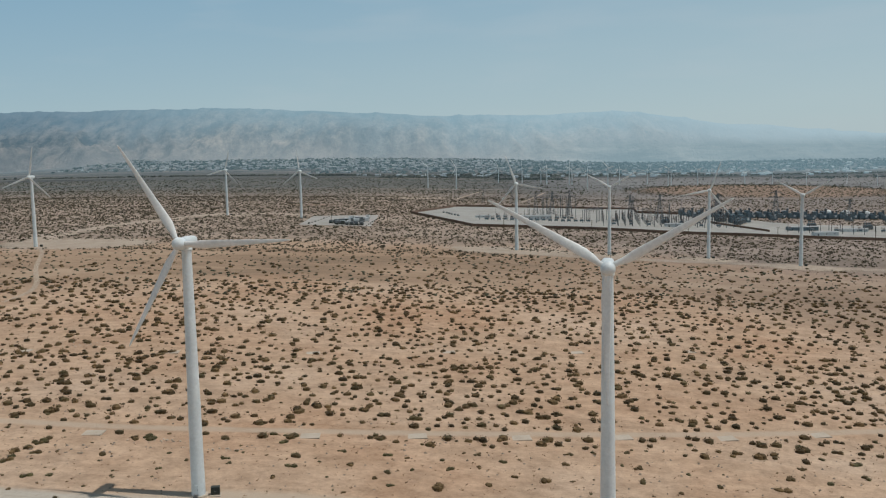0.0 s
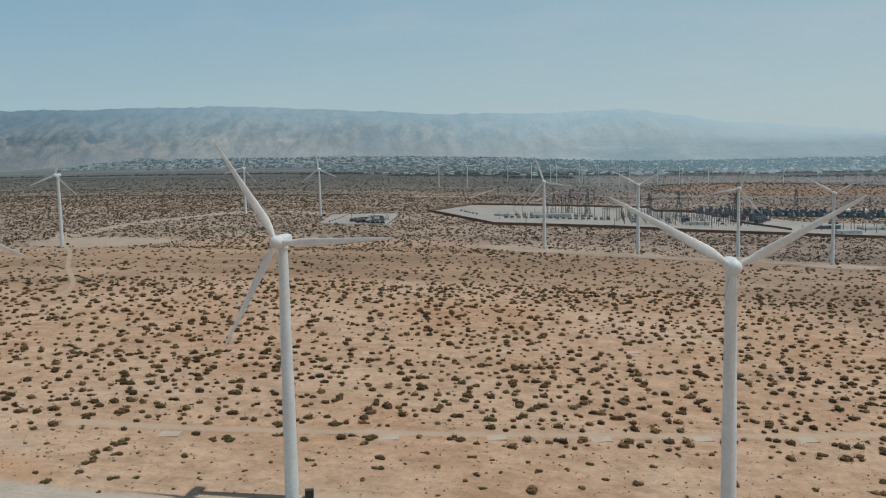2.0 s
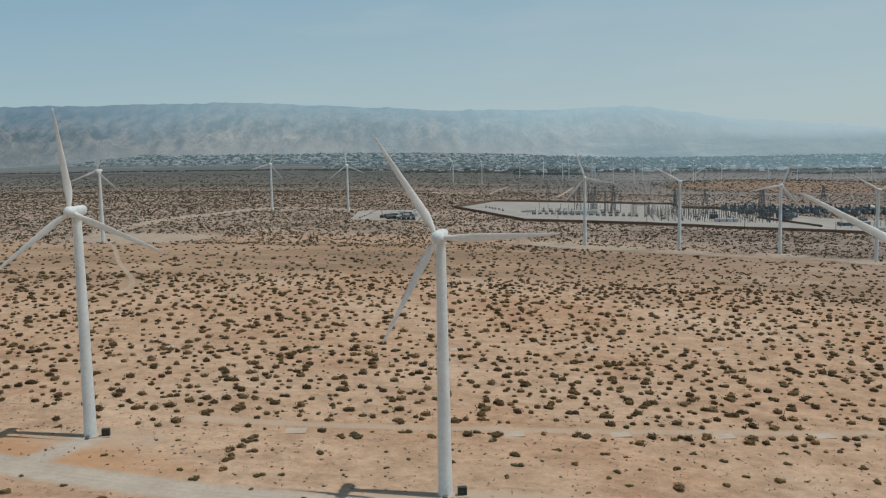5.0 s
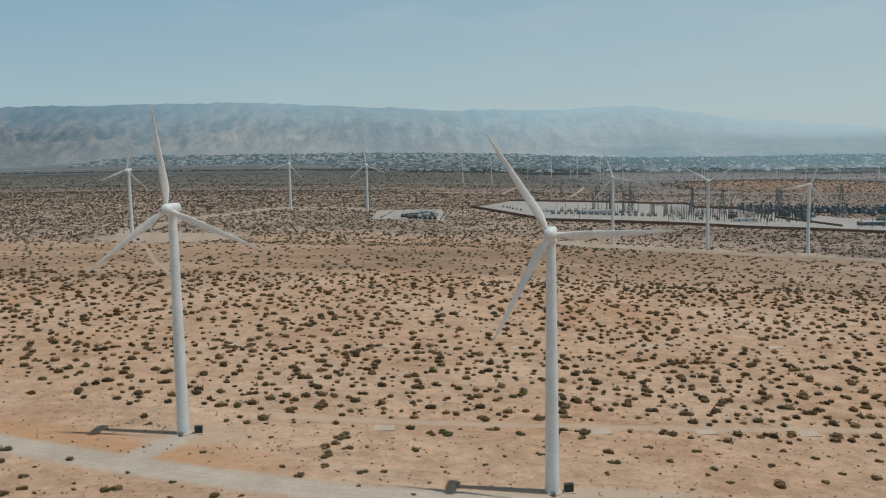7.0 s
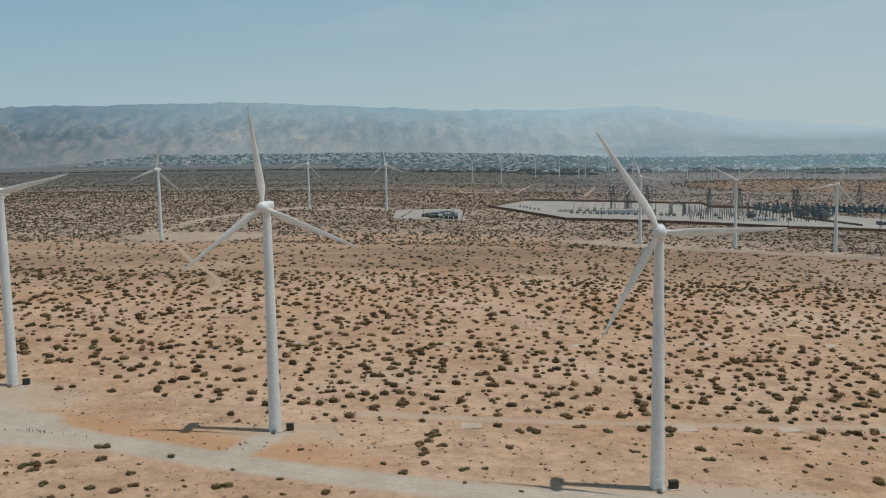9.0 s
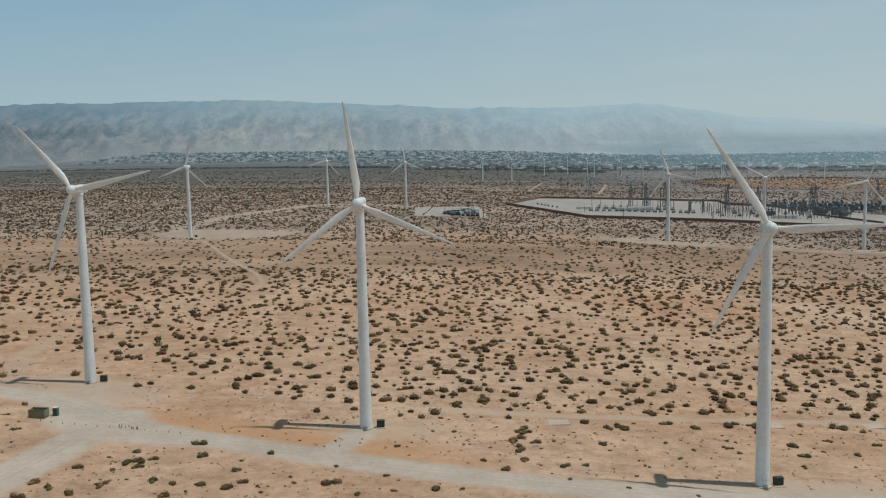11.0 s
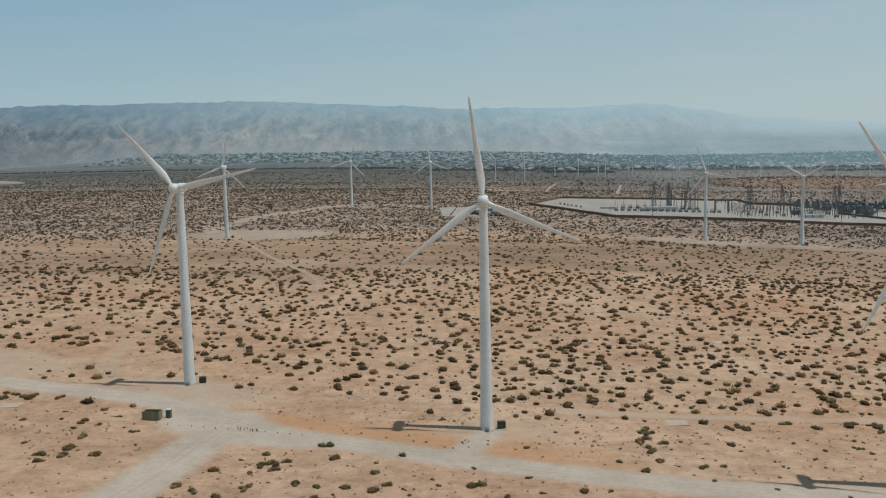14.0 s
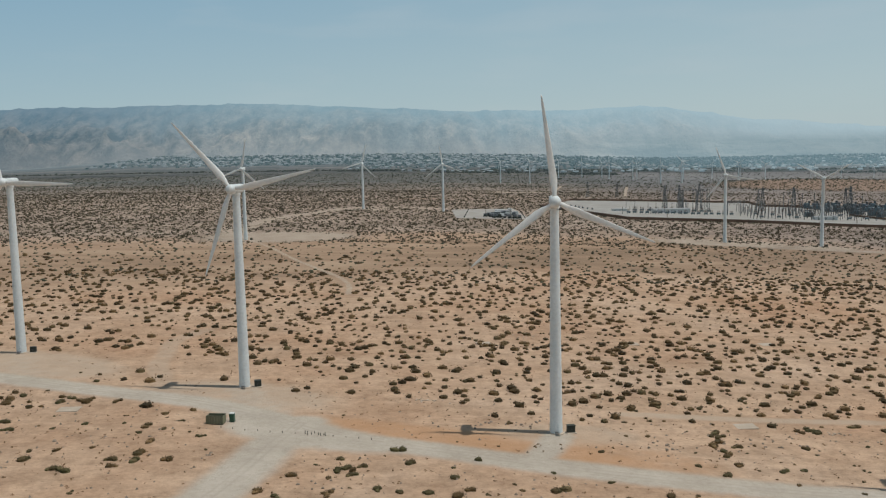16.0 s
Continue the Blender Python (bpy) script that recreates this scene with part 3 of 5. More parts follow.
def mountain_range():
    """Brown foothills with spurs and gullies in front, a higher ridge behind them."""
    xs, ys = np.linspace(-3000, 3000, 520), np.linspace(3980, 4850, 130)
    X, Y = np.meshgrid(xs, ys, indexing="ij")
    t = (Y - 3980) / 870
    Z, spur, brow = np.empty_like(X), np.empty_like(X), np.empty_like(xs)
    for i, x in enumerate(xs):
        brow[i] = 0.5 + 0.5 * noise.fractal(Vector((x / 620, 1.7, 0.0)), 1.0, 2.0, 2)
        for j, y in enumerate(ys):
            p = Vector((x / 230, y / 330, 0.3))
            Z[i, j] = noise.ridged_multi_fractal(p, 0.9, 2.1, 6, 1.0, 2.0) * 0.42 + noise.fractal(p * 3.1, 0.9, 2.0, 5) * 0.16
            wind = 90 * noise.noise(Vector((x / 500, y / 260, 5.0)))
            spur[i, j] = 1 - abs(noise.noise(Vector(((x + wind) / 120, y / 900, 8.0)))) * 2.2
    base = land(X, np.full_like(Y, 4300.0))
    left = smooth((-300 - X) / 1500)
    start = 0.40 - 0.24 * left + 0.10 * np.sin(X / 310) * np.sin(X / 127 + 1)
    crest = 0.64 + 0.05 * np.sin(X / 260 + 0.7)
    share = (0.50 + 0.16 * brow)[:, None] * (1 - 0.25 * smooth((X - 900) / 700))
    rise = share * smooth((t - start) / (crest - start)) + (1 - share) * smooth((t - crest + 0.12) / (1.06 - crest)) ** 1.1
    top = ridge_profile(X) - base
    foothill = smooth((-1420 - X) / 330) * 125 * (0.75 + 0.35 * np.sin(X / 90)) * np.exp(-((t - 0.24) / 0.11) ** 2)
    env = smooth((t - start + 0.05) / 0.25) * (1 - 0.8 * smooth((t - 0.84) / 0.13))
    H = base - 26 + top * rise + 26 * smooth(t / 0.3) + foothill * (0.5 + Z) + env * ((Z - 0.62) * 60 + (spur - 0.6) * 34) * (1 - 0.55 * smooth((t - 0.5) / 0.2))
    H[:, -1] -= 60
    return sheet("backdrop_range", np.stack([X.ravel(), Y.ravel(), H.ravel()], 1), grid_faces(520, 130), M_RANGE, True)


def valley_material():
    """The far valley floor: bands of grey scrub, fields and pale washes, with haze put in as emission."""
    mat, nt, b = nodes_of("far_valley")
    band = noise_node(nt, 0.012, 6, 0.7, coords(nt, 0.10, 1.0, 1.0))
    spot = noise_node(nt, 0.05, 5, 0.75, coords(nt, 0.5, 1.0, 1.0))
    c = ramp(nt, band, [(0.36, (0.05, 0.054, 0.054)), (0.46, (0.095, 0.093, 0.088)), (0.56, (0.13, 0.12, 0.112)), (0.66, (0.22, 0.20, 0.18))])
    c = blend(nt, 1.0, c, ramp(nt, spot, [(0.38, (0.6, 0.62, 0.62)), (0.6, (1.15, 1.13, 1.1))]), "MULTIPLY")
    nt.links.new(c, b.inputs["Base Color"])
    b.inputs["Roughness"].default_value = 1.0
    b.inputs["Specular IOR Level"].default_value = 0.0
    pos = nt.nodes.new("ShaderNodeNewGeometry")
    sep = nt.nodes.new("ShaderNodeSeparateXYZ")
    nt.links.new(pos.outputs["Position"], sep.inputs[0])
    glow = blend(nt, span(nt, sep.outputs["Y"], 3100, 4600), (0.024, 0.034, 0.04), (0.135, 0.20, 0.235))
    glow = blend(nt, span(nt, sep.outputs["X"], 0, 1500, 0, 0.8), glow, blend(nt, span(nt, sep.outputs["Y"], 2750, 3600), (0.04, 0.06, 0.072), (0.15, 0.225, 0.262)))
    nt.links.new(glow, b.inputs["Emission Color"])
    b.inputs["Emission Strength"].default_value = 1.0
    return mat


# an added sheet just above the ground that carries the haze glow
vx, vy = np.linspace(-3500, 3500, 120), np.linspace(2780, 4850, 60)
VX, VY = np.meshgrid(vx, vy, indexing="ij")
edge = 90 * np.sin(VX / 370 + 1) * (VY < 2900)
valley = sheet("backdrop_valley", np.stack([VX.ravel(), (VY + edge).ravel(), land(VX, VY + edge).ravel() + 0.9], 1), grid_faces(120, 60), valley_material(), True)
tagged(valley, "far valley sheet with haze glow, in bands of scrub and fields", "valley", kind="structure")
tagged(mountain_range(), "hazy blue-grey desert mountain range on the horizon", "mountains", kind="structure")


# ---- wind turbines ----
def blade_mesh():
    """A twisted, tapered blade along +z, 25 m long: round root, widest at a fifth of its length, slim tip."""
    bm = bmesh.new()
    stations = [(0.6, 1.1, 1.0, 30), (1.8, 1.1, 1.0, 30), (3.2, 1.45, 0.7, 26), (5.0, 1.95, 0.36, 20), (7.5, 1.8, 0.26, 14), (11, 1.5, 0.22, 9),
                (15, 1.18, 0.19, 5), (19, 0.88, 0.17, 2), (22.5, 0.62, 0.16, 0), (24.5, 0.38, 0.15, -1), (25.1, 0.12, 0.2, -1)]
    rings = []
    for z, chord, thick, twist in stations:
        ring, a = [], radians(twist)
        for k in range(14):
            u = 2 * math.pi * k / 14
            x, y = chord * (0.5 * math.cos(u) + 0.16 * (thick < 0.9)), 0.5 * chord * thick * math.sin(u) * (1 + 0.35 * math.cos(u) * (thick < 0.9))
            ring.append(bm.verts.new((x * math.cos(a) - y * math.sin(a), x * math.sin(a) + y * math.cos(a) - 0.0012 * z * z, z)))
        rings.append(ring)
    for lo, hi in zip(rings, rings[1:]):
        for k in range(14):
            bm.faces.new((lo[k], lo[(k + 1) % 14], hi[(k + 1) % 14], hi[k]))
    bm.faces.new(rings[0][::-1])
    bm.faces.new(rings[-1])
    return mesh_of("blade", bm, M_BLADE, True)


def nacelle_mesh():
    """The housing along y: blunt front towards -y, rounded roof, narrowing tail."""
    bm = bmesh.new()
    rings = []
    for y, w, h, up in [(-2.3, 1.5, 1.5, 0.1), (-2.0, 2.1, 2.2, 0.05), (-0.8, 2.5, 2.6, 0.0), (1.6, 2.5, 2.65, 0.05), (2.9, 2.35, 2.4, 0.1), (3.5, 1.9, 1.9, 0.2), (3.7, 1.2, 1.2, 0.25)]:
        ring = []
        for k in range(20):
            a = 2 * math.pi * k / 20
            ca, sa = math.cos(a), math.sin(a)
            ring.append(bm.verts.new((w / 2 * math.copysign(abs(ca) ** 0.62, ca), y, up + h / 2 * math.copysign(abs(sa) ** 0.62, sa))))
        rings.append(ring)
    for lo, hi in zip(rings, rings[1:]):
        for k in range(20):
            bm.faces.new((lo[k], lo[(k + 1) % 20], hi[(k + 1) % 20], hi[k]))
    bm.faces.new(rings[0][::-1])
    bm.faces.new(rings[-1])
    return mesh_of("nacelle", bm, M_WHITE, True)


def wind_turbine():
    """A three-bladed turbine, 56.6 m to its hub, on a tapered steel tube tower."""
    t = thing("wind_turbine", Matrix.Identity(4), "white three-bladed wind turbine on a tapered tubular tower", "wind turbine", "wind farm turbines")
    bm = lathe(bmesh.new(), [(1.56, -0.6), (1.56, 0.4), (1.50, 6), (1.40, 18.2), (1.22, 36.6), (1.03, 54.6), (1.03, 55.0)], 32)
    part("tower", bm, M_WHITE, t, soft=True)
    for h, r in ((18.3, 1.405), (36.7, 1.225)):
        part("section_flange", lathe(bmesh.new(), [(r + 0.015, h - 0.12), (r + 0.03, h - 0.1), (r + 0.03, h + 0.1), (r + 0.015, h + 0.12)], 32), M_WHITE, t)
    part("foundation_ring", lathe(bmesh.new(), [(2.15, -0.6), (2.15, 0.16), (2.0, 0.24), (1.6, 0.26)], 32), M_PAD, t, "round concrete foundation ring")
    door = part("door", box(bmesh.new(), (0, -1.53, 1.75), (0.85, 0.12, 2.0), 0, 0.04), M_WHITE, t, "oval service door")
    part("door_handle", box(bmesh.new(), (0.28, -1.62, 1.7), (0.05, 0.06, 0.22)), M_GREY, door)
    steps = bmesh.new()
    for k in range(4):
        box(steps, (0, -2.75 + 0.28 * k, 0.1 + 0.19 * k), (1.0, 0.3, 0.06))
    for s in (-0.5, 0.5):
        bar(steps, (s, -2.9, 0.0), (s, -1.75, 0.75), 0.06)
    part("steps", steps, M_GREY, t, "small galvanised steel steps")
    part("yaw_collar", lathe(bmesh.new(), [(1.12, 54.8), (1.25, 55.0), (1.25, 55.35), (1.1, 55.5)], 28), M_WHITE, t)
    nac = shared("nacelle", nacelle_mesh(), t, pose(0, 0, 56.6))
    mast = bmesh.new()
    bar(mast, (0.5, 2.6, 1.2), (0.5, 2.6, 2.5), 0.06)
    bar(mast, (-0.5, 2.6, 2.3), (0.5, 2.6, 2.3), 0.05)
    bar(mast, (-0.5, 2.6, 2.3), (-0.5, 2.6, 2.55), 0.09)
    part("wind_vane", mast, M_GREY, nac)
    hub = bmesh.new()
    lathe(hub, [(0.25, 1.75), (0.72, 1.6), (1.1, 1.25), (1.35, 0.7), (1.42, 0.0), (1.35, -0.75), (1.15, -1.0)][::-1], 24)
    h = shared("hub", mesh_of("hub", hub, M_WHITE, True), t, Matrix.Identity(4))
    me = blade_mesh()
    for k in range(3):
        shared("blade", me, h, Matrix.Rotation(radians(120 * k), 4, "Z") @ Matrix.Rotation(radians(-90), 4, "X"))
    return t


def set_rotor(t, phase, bearing=-10.0):
    """Turn the head into the wind and the rotor to a phase: the first blade's angle from upright, clockwise as seen from in front."""
    for o in t.children:
        kind = o.name.split(".")[0]
        if kind == "hub":
            o.matrix_basis = pose(0, 0, 56.6, 0, 0, bearing) @ Matrix.Translation((0, -3.3, 0.05)) @ pose(0, 0, 0, 87, 0, 0) @ Matrix.Rotation(radians(-phase), 4, "Z")
        elif kind == "nacelle":
            o.matrix_basis = pose(0, 0, 56.6, 0, 0, bearing)


NEAR_TURBINES = [(29.8, 166.6, 60), (-56.3, 195.8, -32), (-145.3, 227.0, -7), (-229.4, 265.7, -42), (-312.5, 308.6, -28)]
MID_TURBINES = [(-322.1, 709.1, 10), (-262.8, 1093.8, 15), (-167.6, 1055.8, -8), (58.0, 741.6, -20), (131.9, 730.2, 60), (210.8, 725.9, 20), (272.0, 692.6, 60)]
FAR_TURBINES = [
    (-37, 1997, 0.83), (25, 1978, 0.82), (140, 2377, 0.72), (203, 2391, 0.7), (248, 2350, 0.69), (258, 2304, 0.73), (310, 2268, 0.74), (311, 2227, 0.7),
    (312, 1993, 0.72), (354, 1977, 0.82), (433, 2258, 0.69), (497, 2235, 0.66), (510, 2080, 0.7), (526, 2117, 0.6), (598, 2154, 0.64), (721, 2191, 0.51),
    (685, 2080, 0.48), (761, 2117, 0.46), (855, 2154, 0.46), (967, 2191, 0.39), (988, 2080, 0.41)]
first = wind_turbine()
rng = random.Random(5)
turbines = []
for i, (x, y, phase) in enumerate(NEAR_TURBINES + MID_TURBINES):
    m = ground_pose(x, y) if i < len(NEAR_TURBINES) else ground_pose(x, y) @ Matrix.Scale(0.967, 4)
    t = copy_thing(first, m)
    set_rotor(t, phase, -4.0 if phase == -7 else -10.0)
    if i >= len(NEAR_TURBINES):
        tagged(t, "white three-bladed wind turbine on a bare sandy clearing")
for x, y, s in FAR_TURBINES:
    t = copy_thing(first, ground_pose(x, y) @ Matrix.Diagonal((s, s, s, 1)))
    set_rotor(t, rng.uniform(0, 120))
    tagged(t, "small white wind turbine far out on the flat", group="distant turbines")
for o in list(first.children_recursive) + [first]:
    bpy.data.objects.remove(o)


# ---- things on the near ground ----
def transformer_cabinet():
    t = thing("transformer_cabinet", Matrix.Identity(4), "dark green steel transformer cabinet beside a turbine base", "transformer", "turbine transformers")
    part("base_slab", box(bmesh.new(), (0, 0, 0.02), (2.4, 2.2, 0.28), 0, 0.04), M_PAD, t)
    part("body", box(bmesh.new(), (0, 0.25, 1.0), (1.9, 1.2, 1.7), 0, 0.05), M_DARKBOX, t)
    part("lid", box(bmesh.new(), (0, 0.2, 1.88), (2.0, 1.35, 0.08), 0, 0.02), M_DARKBOX, t)
    for s in (-0.48, 0.48):
        d = part("door", box(bmesh.new(), (s, -0.40, 0.98), (0.92, 0.08, 1.6), 0, 0.02), M_DARKBOX, t)
        part("handle", box(bmesh.new(), (s * 0.25, -0.47, 1.0), (0.05, 0.07, 0.3)), M_GREY, d)
    for k in range(6):
        part("cooling_fin", box(bmesh.new(), (-0.75 + 0.3 * k, 0.98, 1.0), (0.06, 0.3, 1.3)), M_DARKBOX, t)
    return t


cab = transformer_cabinet()
for i, (x, y, _) in enumerate(NEAR_TURBINES):
    m = ground_pose(x + 3.7, y + 0.3, 8)
    if i == 0:
        cab.matrix_basis = m
    else:
        copy_thing(cab, m)
for x, y, _ in MID_TURBINES:
    copy_thing(cab, ground_pose(x + 4.2, y + 0.3, 8))


def open_container():
    t = thing("open_container", ground_pose(-229.0, 230.2, -6) @ Matrix.Diagonal((0.88, 1, 0.95, 1)), "olive drab open-topped steel waste container beside the road", "container")
    b = part("floor_pan", box(bmesh.new(), (0, 0, 0.25), (4.9, 2.3, 0.14)), M_OLIVE, t)
    for s in (-1, 1):
        side = part("side_wall", box(bmesh.new(), (0, s * 1.12, 1.25), (4.9, 0.09, 2.0)), M_OLIVE, t)
        for k in range(7):
            part("rib", box(bmesh.new(), (-2.25 + 0.75 * k, s * 1.21, 1.2), (0.12, 0.1, 1.9)), M_OLIVE, side)
        part("end_wall", box(bmesh.new(), (s * 2.42, 0, 1.25), (0.09, 2.2, 2.0)), M_OLIVE, t)
        part("top_rail", box(bmesh.new(), (0, s * 1.13, 2.3), (5.05, 0.18, 0.14), 0, 0.03), M_OLIVE, t)
        part("skid", box(bmesh.new(), (0, s * 0.7, 0.08), (4.7, 0.18, 0.2)), M_DARK, t)
    return t


def portable_toilet():
    t = thing("portable_toilet", ground_pose(-225.4, 232.0, -6), "green portable toilet cabin with a white roof", "toilet cabin")
    body = part("body", box(bmesh.new(), (0, 0, 1.1), (1.15, 1.15, 1.95), 0, 0.06), M_GREEN, t)
    part("door", box(bmesh.new(), (0, -0.58, 1.1), (0.75, 0.05, 1.75), 0, 0.02), M_GREEN, t)
    part("roof", box(bmesh.new(), (0, 0, 2.15), (1.2, 1.2, 0.2), 0, 0.09), M_PALE, t, "domed white plastic roof")
    part("base", box(bmesh.new(), (0, 0, 0.07), (1.2, 1.2, 0.16)), M_DARK, t)
    return t


open_container()
portable_toilet()


def marker_post(i, x, y, h):
    t = tagged(new("marker_post", mesh_of("marker_post", tube(bmesh.new(), (0, 0, -0.2), (0, 0, h), 0.09, 0.07, 8), M_DARKBOX)),
               "short dark marker post standing in the gravel junction", "post", "junction posts")
    t.matrix_basis = ground_pose(x, y) @ pose(0, 0, 0, rng.uniform(-4, 4), rng.uniform(-4, 4), 0)
    return t


for i, (dx, dy, h) in enumerate([(0, 0, 0.9), (0.55, 0.2, 0.7), (1.6, -0.3, 0.6), (2.2, 0.5, 0.6), (3.3, -0.9, 0.7), (3.9, -1.3, 0.8), (4.6, -0.8, 0.6), (5.0, -1.4, 0.9)]):
    marker_post(i, -206.0 + dx, 223.0 + dy, h)

for k in range(13):
    marker_post(k, -227.0 + 3.1 * k, 226.4 - 0.6 * k + rng.uniform(-0.3, 0.3), rng.uniform(0.35, 0.6))

slab = mesh_of("concrete_pad", box(bmesh.new(), (0, 0, 0), (5.4, 4.4, 0.5), 0, 0.06), M_PAD)
PADS = [(-95.5, 237, 2), (-38, 240.5, 3), (-9, 244.5, 6), (20, 247, 6), (49, 251.5, 8), (80, 255.5, 9), (110, 263, 12), (-269.5, 240.6, 4), (140, 273, 14)]
for x, y, a in PADS:
    o = new("concrete_pad", slab)
    o.matrix_basis = ground_pose(x, y, a, -0.08)
    tagged(o, "old pale concrete pad half buried in sand", "concrete pad", "row of concrete pads")
for x, y, a in [(-158, 332, 3), (-104, 336, 3), (-52, 343, 5), (0, 352, 6), (52, 362, 8), (100, 372, 8)]:
    o = new("concrete_pad", slab)
    o.matrix_basis = ground_pose(x, y, a, -0.12)
    tagged(o, "old pale concrete pad half buried in sand among scrub", "concrete pad", "back row of concrete pads")


# ---- the substation ----
def wall_run(pts, h, name, label):
    """A block wall on the ground along plan points, with a coping."""
    t = thing(name, Matrix.Identity(4), label, "wall")
    tagged(t, kind="structure")
    for a, b in zip(pts, pts[1:]):
        n = max(1, int(math.dist(a, b) / 25))
        for k in range(n):
            p = [a[i] + (b[i] - a[i]) * k / n for i in (0, 1)]
            q = [a[i] + (b[i] - a[i]) * (k + 1) / n for i in (0, 1)]
            zp, zq = land_at(*p), land_at(*q)
            way = Vector((q[0] - p[0], q[1] - p[1], 0)).normalized()
            s = Vector((-way.y, way.x, 0)) * 0.25
            bm = bmesh.new()
            lo = [Vector((p[0], p[1], zp - 1)) + s, Vector((q[0], q[1], zq - 1)) + s, Vector((q[0], q[1], zq - 1)) - s, Vector((p[0], p[1], zp - 1)) - s]
            v0 = [bm.verts.new(v) for v in lo]
            v1 = [bm.verts.new(v + Vector((0, 0, h + 1))) for v in lo]
            bm.faces.new(v0[::-1])
            bm.faces.new(v1)
            for j in range(4):
                bm.faces.new((v0[j], v0[(j + 1) % 4], v1[(j + 1) % 4], v1[j]))
            w = part("wall_panel", bm, M_WALL, t)
            part("pilaster", box(bmesh.new(), (p[0], p[1], zp + h / 2 - 0.3), (0.9, 0.9, h + 1.0)), M_WALL, w)
    return t


def yard(name, pts, label, lift=0.35, mat=None):
    """A gravel yard: a filled outline that follows the land."""
    P = np.array(pts, float)
    lo, hi = P.min(0), P.max(0)
    step = 10.0
    xs, ys = np.arange(lo[0], hi[0] + step, step), np.arange(lo[1], hi[1] + step, step)
    bm = bmesh.new()
    vs = [bm.verts.new((x, y, 0)) for x, y in pts]
    bm.faces.new(vs)
    for axis, stations in ((0, xs), (1, ys)):
        for s in stations:
            co, no = [0, 0, 0], [0, 0, 0]
            co[axis], no[axis] = s, 1
            bmesh.ops.bisect_plane(bm, geom=bm.verts[:] + bm.edges[:] + bm.faces[:], plane_co=co, plane_no=no)
    for v in bm.verts:
        v.co.z = land_at(v.co.x, v.co.y) + lift
    ob = new(name, mesh_of(name, bm, mat or M_YARD, True))
    return tagged(ob, label, "yard", kind="structure")


FRONT = [(-44, 1165), (29, 975), (80, 972), (155, 969), (230, 945), (300, 935), (400, 918), (520, 900), (680, 880)]
BACK = [(-44, 1165), (16, 1322), (109, 1326), (272, 1316)]
SUB_OUTLINE = FRONT + [(700, 1060), (560, 1075), (420, 1090), (380, 1150), (330, 1230), (272, 1316), (109, 1326), (16, 1322)]
yard("substation_yard", SUB_OUTLINE, "pale gravel yard of an electrical substation")
wall_run(FRONT, 3.0, "wall_front", "long brown block wall round the substation")
wall_run(BACK, 3.0, "wall_back", "brown block wall behind the substation")
wall_run([(272, 1316), (262, 1240), (330, 1228)], 3.6, "wall_inner", "brown block wall inside the substation")
wall_run([(318, 1090), (352, 985)], 2.6, "wall_divider", "brown block wall inside the substation")


def gantry(w, h):
    """A steel portal for the lines: two lattice legs, a beam and insulator strings."""
    t = thing("line_gantry", Matrix.Identity(4), "grey steel portal gantry in the substation yard", "gantry", "substation gantries")
    for s in (-1, 1):
        leg = bmesh.new()
        for a, b in ((-0.9, -0.25), (0.9, 0.25)):
            bar(leg, (s * w / 2, a, 0), (s * w / 2, b, h), 0.34)
        for k in range(6):
            z = h * (k + 0.5) / 6.5
            bar(leg, (s * w / 2, -0.9 + 0.6 * z / h, z), (s * w / 2, 0.9 - 0.6 * z / h, z + h / 8), 0.16)
        part("leg", leg, M_GREY, t)
    beam = bmesh.new()
    for y in (-0.35, 0.35):
        bar(beam, (-w / 2 - 1, y, h), (w / 2 + 1, y, h), 0.3)
    for k in range(10):
        x = -w / 2 + w * k / 10
        bar(beam, (x, -0.35, h), (x + w / 10, 0.35, h), 0.14)
    part("beam", beam, M_GREY, t)
    for k in range(3):
        x = (k - 1) * w * 0.3
        st = bmesh.new()
        for j in range(6):
            tube(st, (x, 0, h - 0.5 - 0.4 * j), (x, 0, h - 0.8 - 0.4 * j), 0.28, 0.14, 8)
        part("insulator", st, M_PORCELAIN, t)
    return t


def bus_support(h):
    """A tubular bus support: pedestal, post insulator, and a stub of bus bar on top."""
    t = thing("bus_support", Matrix.Identity(4), "slim grey steel bus support with a brown insulator", "bus support", "rows of bus supports")
    part("pedestal", tube(bmesh.new(), (0, 0, 0), (0, 0, h * 0.62), 0.38, 0.28, 8), M_GREY, t)
    ins = bmesh.new()
    for j in range(5):
        tube(ins, (0, 0, h * 0.62 + j * h * 0.07), (0, 0, h * 0.62 + (j + 0.9) * h * 0.07), 0.36, 0.2, 8)
    part("insulator", ins, M_PORCELAIN, t)
    part("bus_bar", bar(bmesh.new(), (0, -4.5, h), (0, 4.5, h), 0.24), M_GREY, t)
    return t


def breaker():
    t = thing("circuit_breaker", Matrix.Identity(4), "blue-grey circuit breaker with three bushings", "circuit breaker", "substation breakers")
    part("tank", box(bmesh.new(), (0, 0, 1.9), (4.2, 2.0, 1.8), 0, 0.3), M_BLUEGREY, t)
    for s in (-1.6, 1.6):
        part("leg", box(bmesh.new(), (s, 0, 0.55), (0.3, 1.6, 1.2)), M_GREY, t)
    for k in (-1.4, 0, 1.4):
        b = bmesh.new()
        for j in range(5):
            tube(b, (k, 0.2 * j, 2.7 + 0.5 * j), (k, 0.2 * j + 0.15, 3.15 + 0.5 * j), 0.36, 0.2, 8)
        part("bushing", b, M_PORCELAIN, t)
    return t


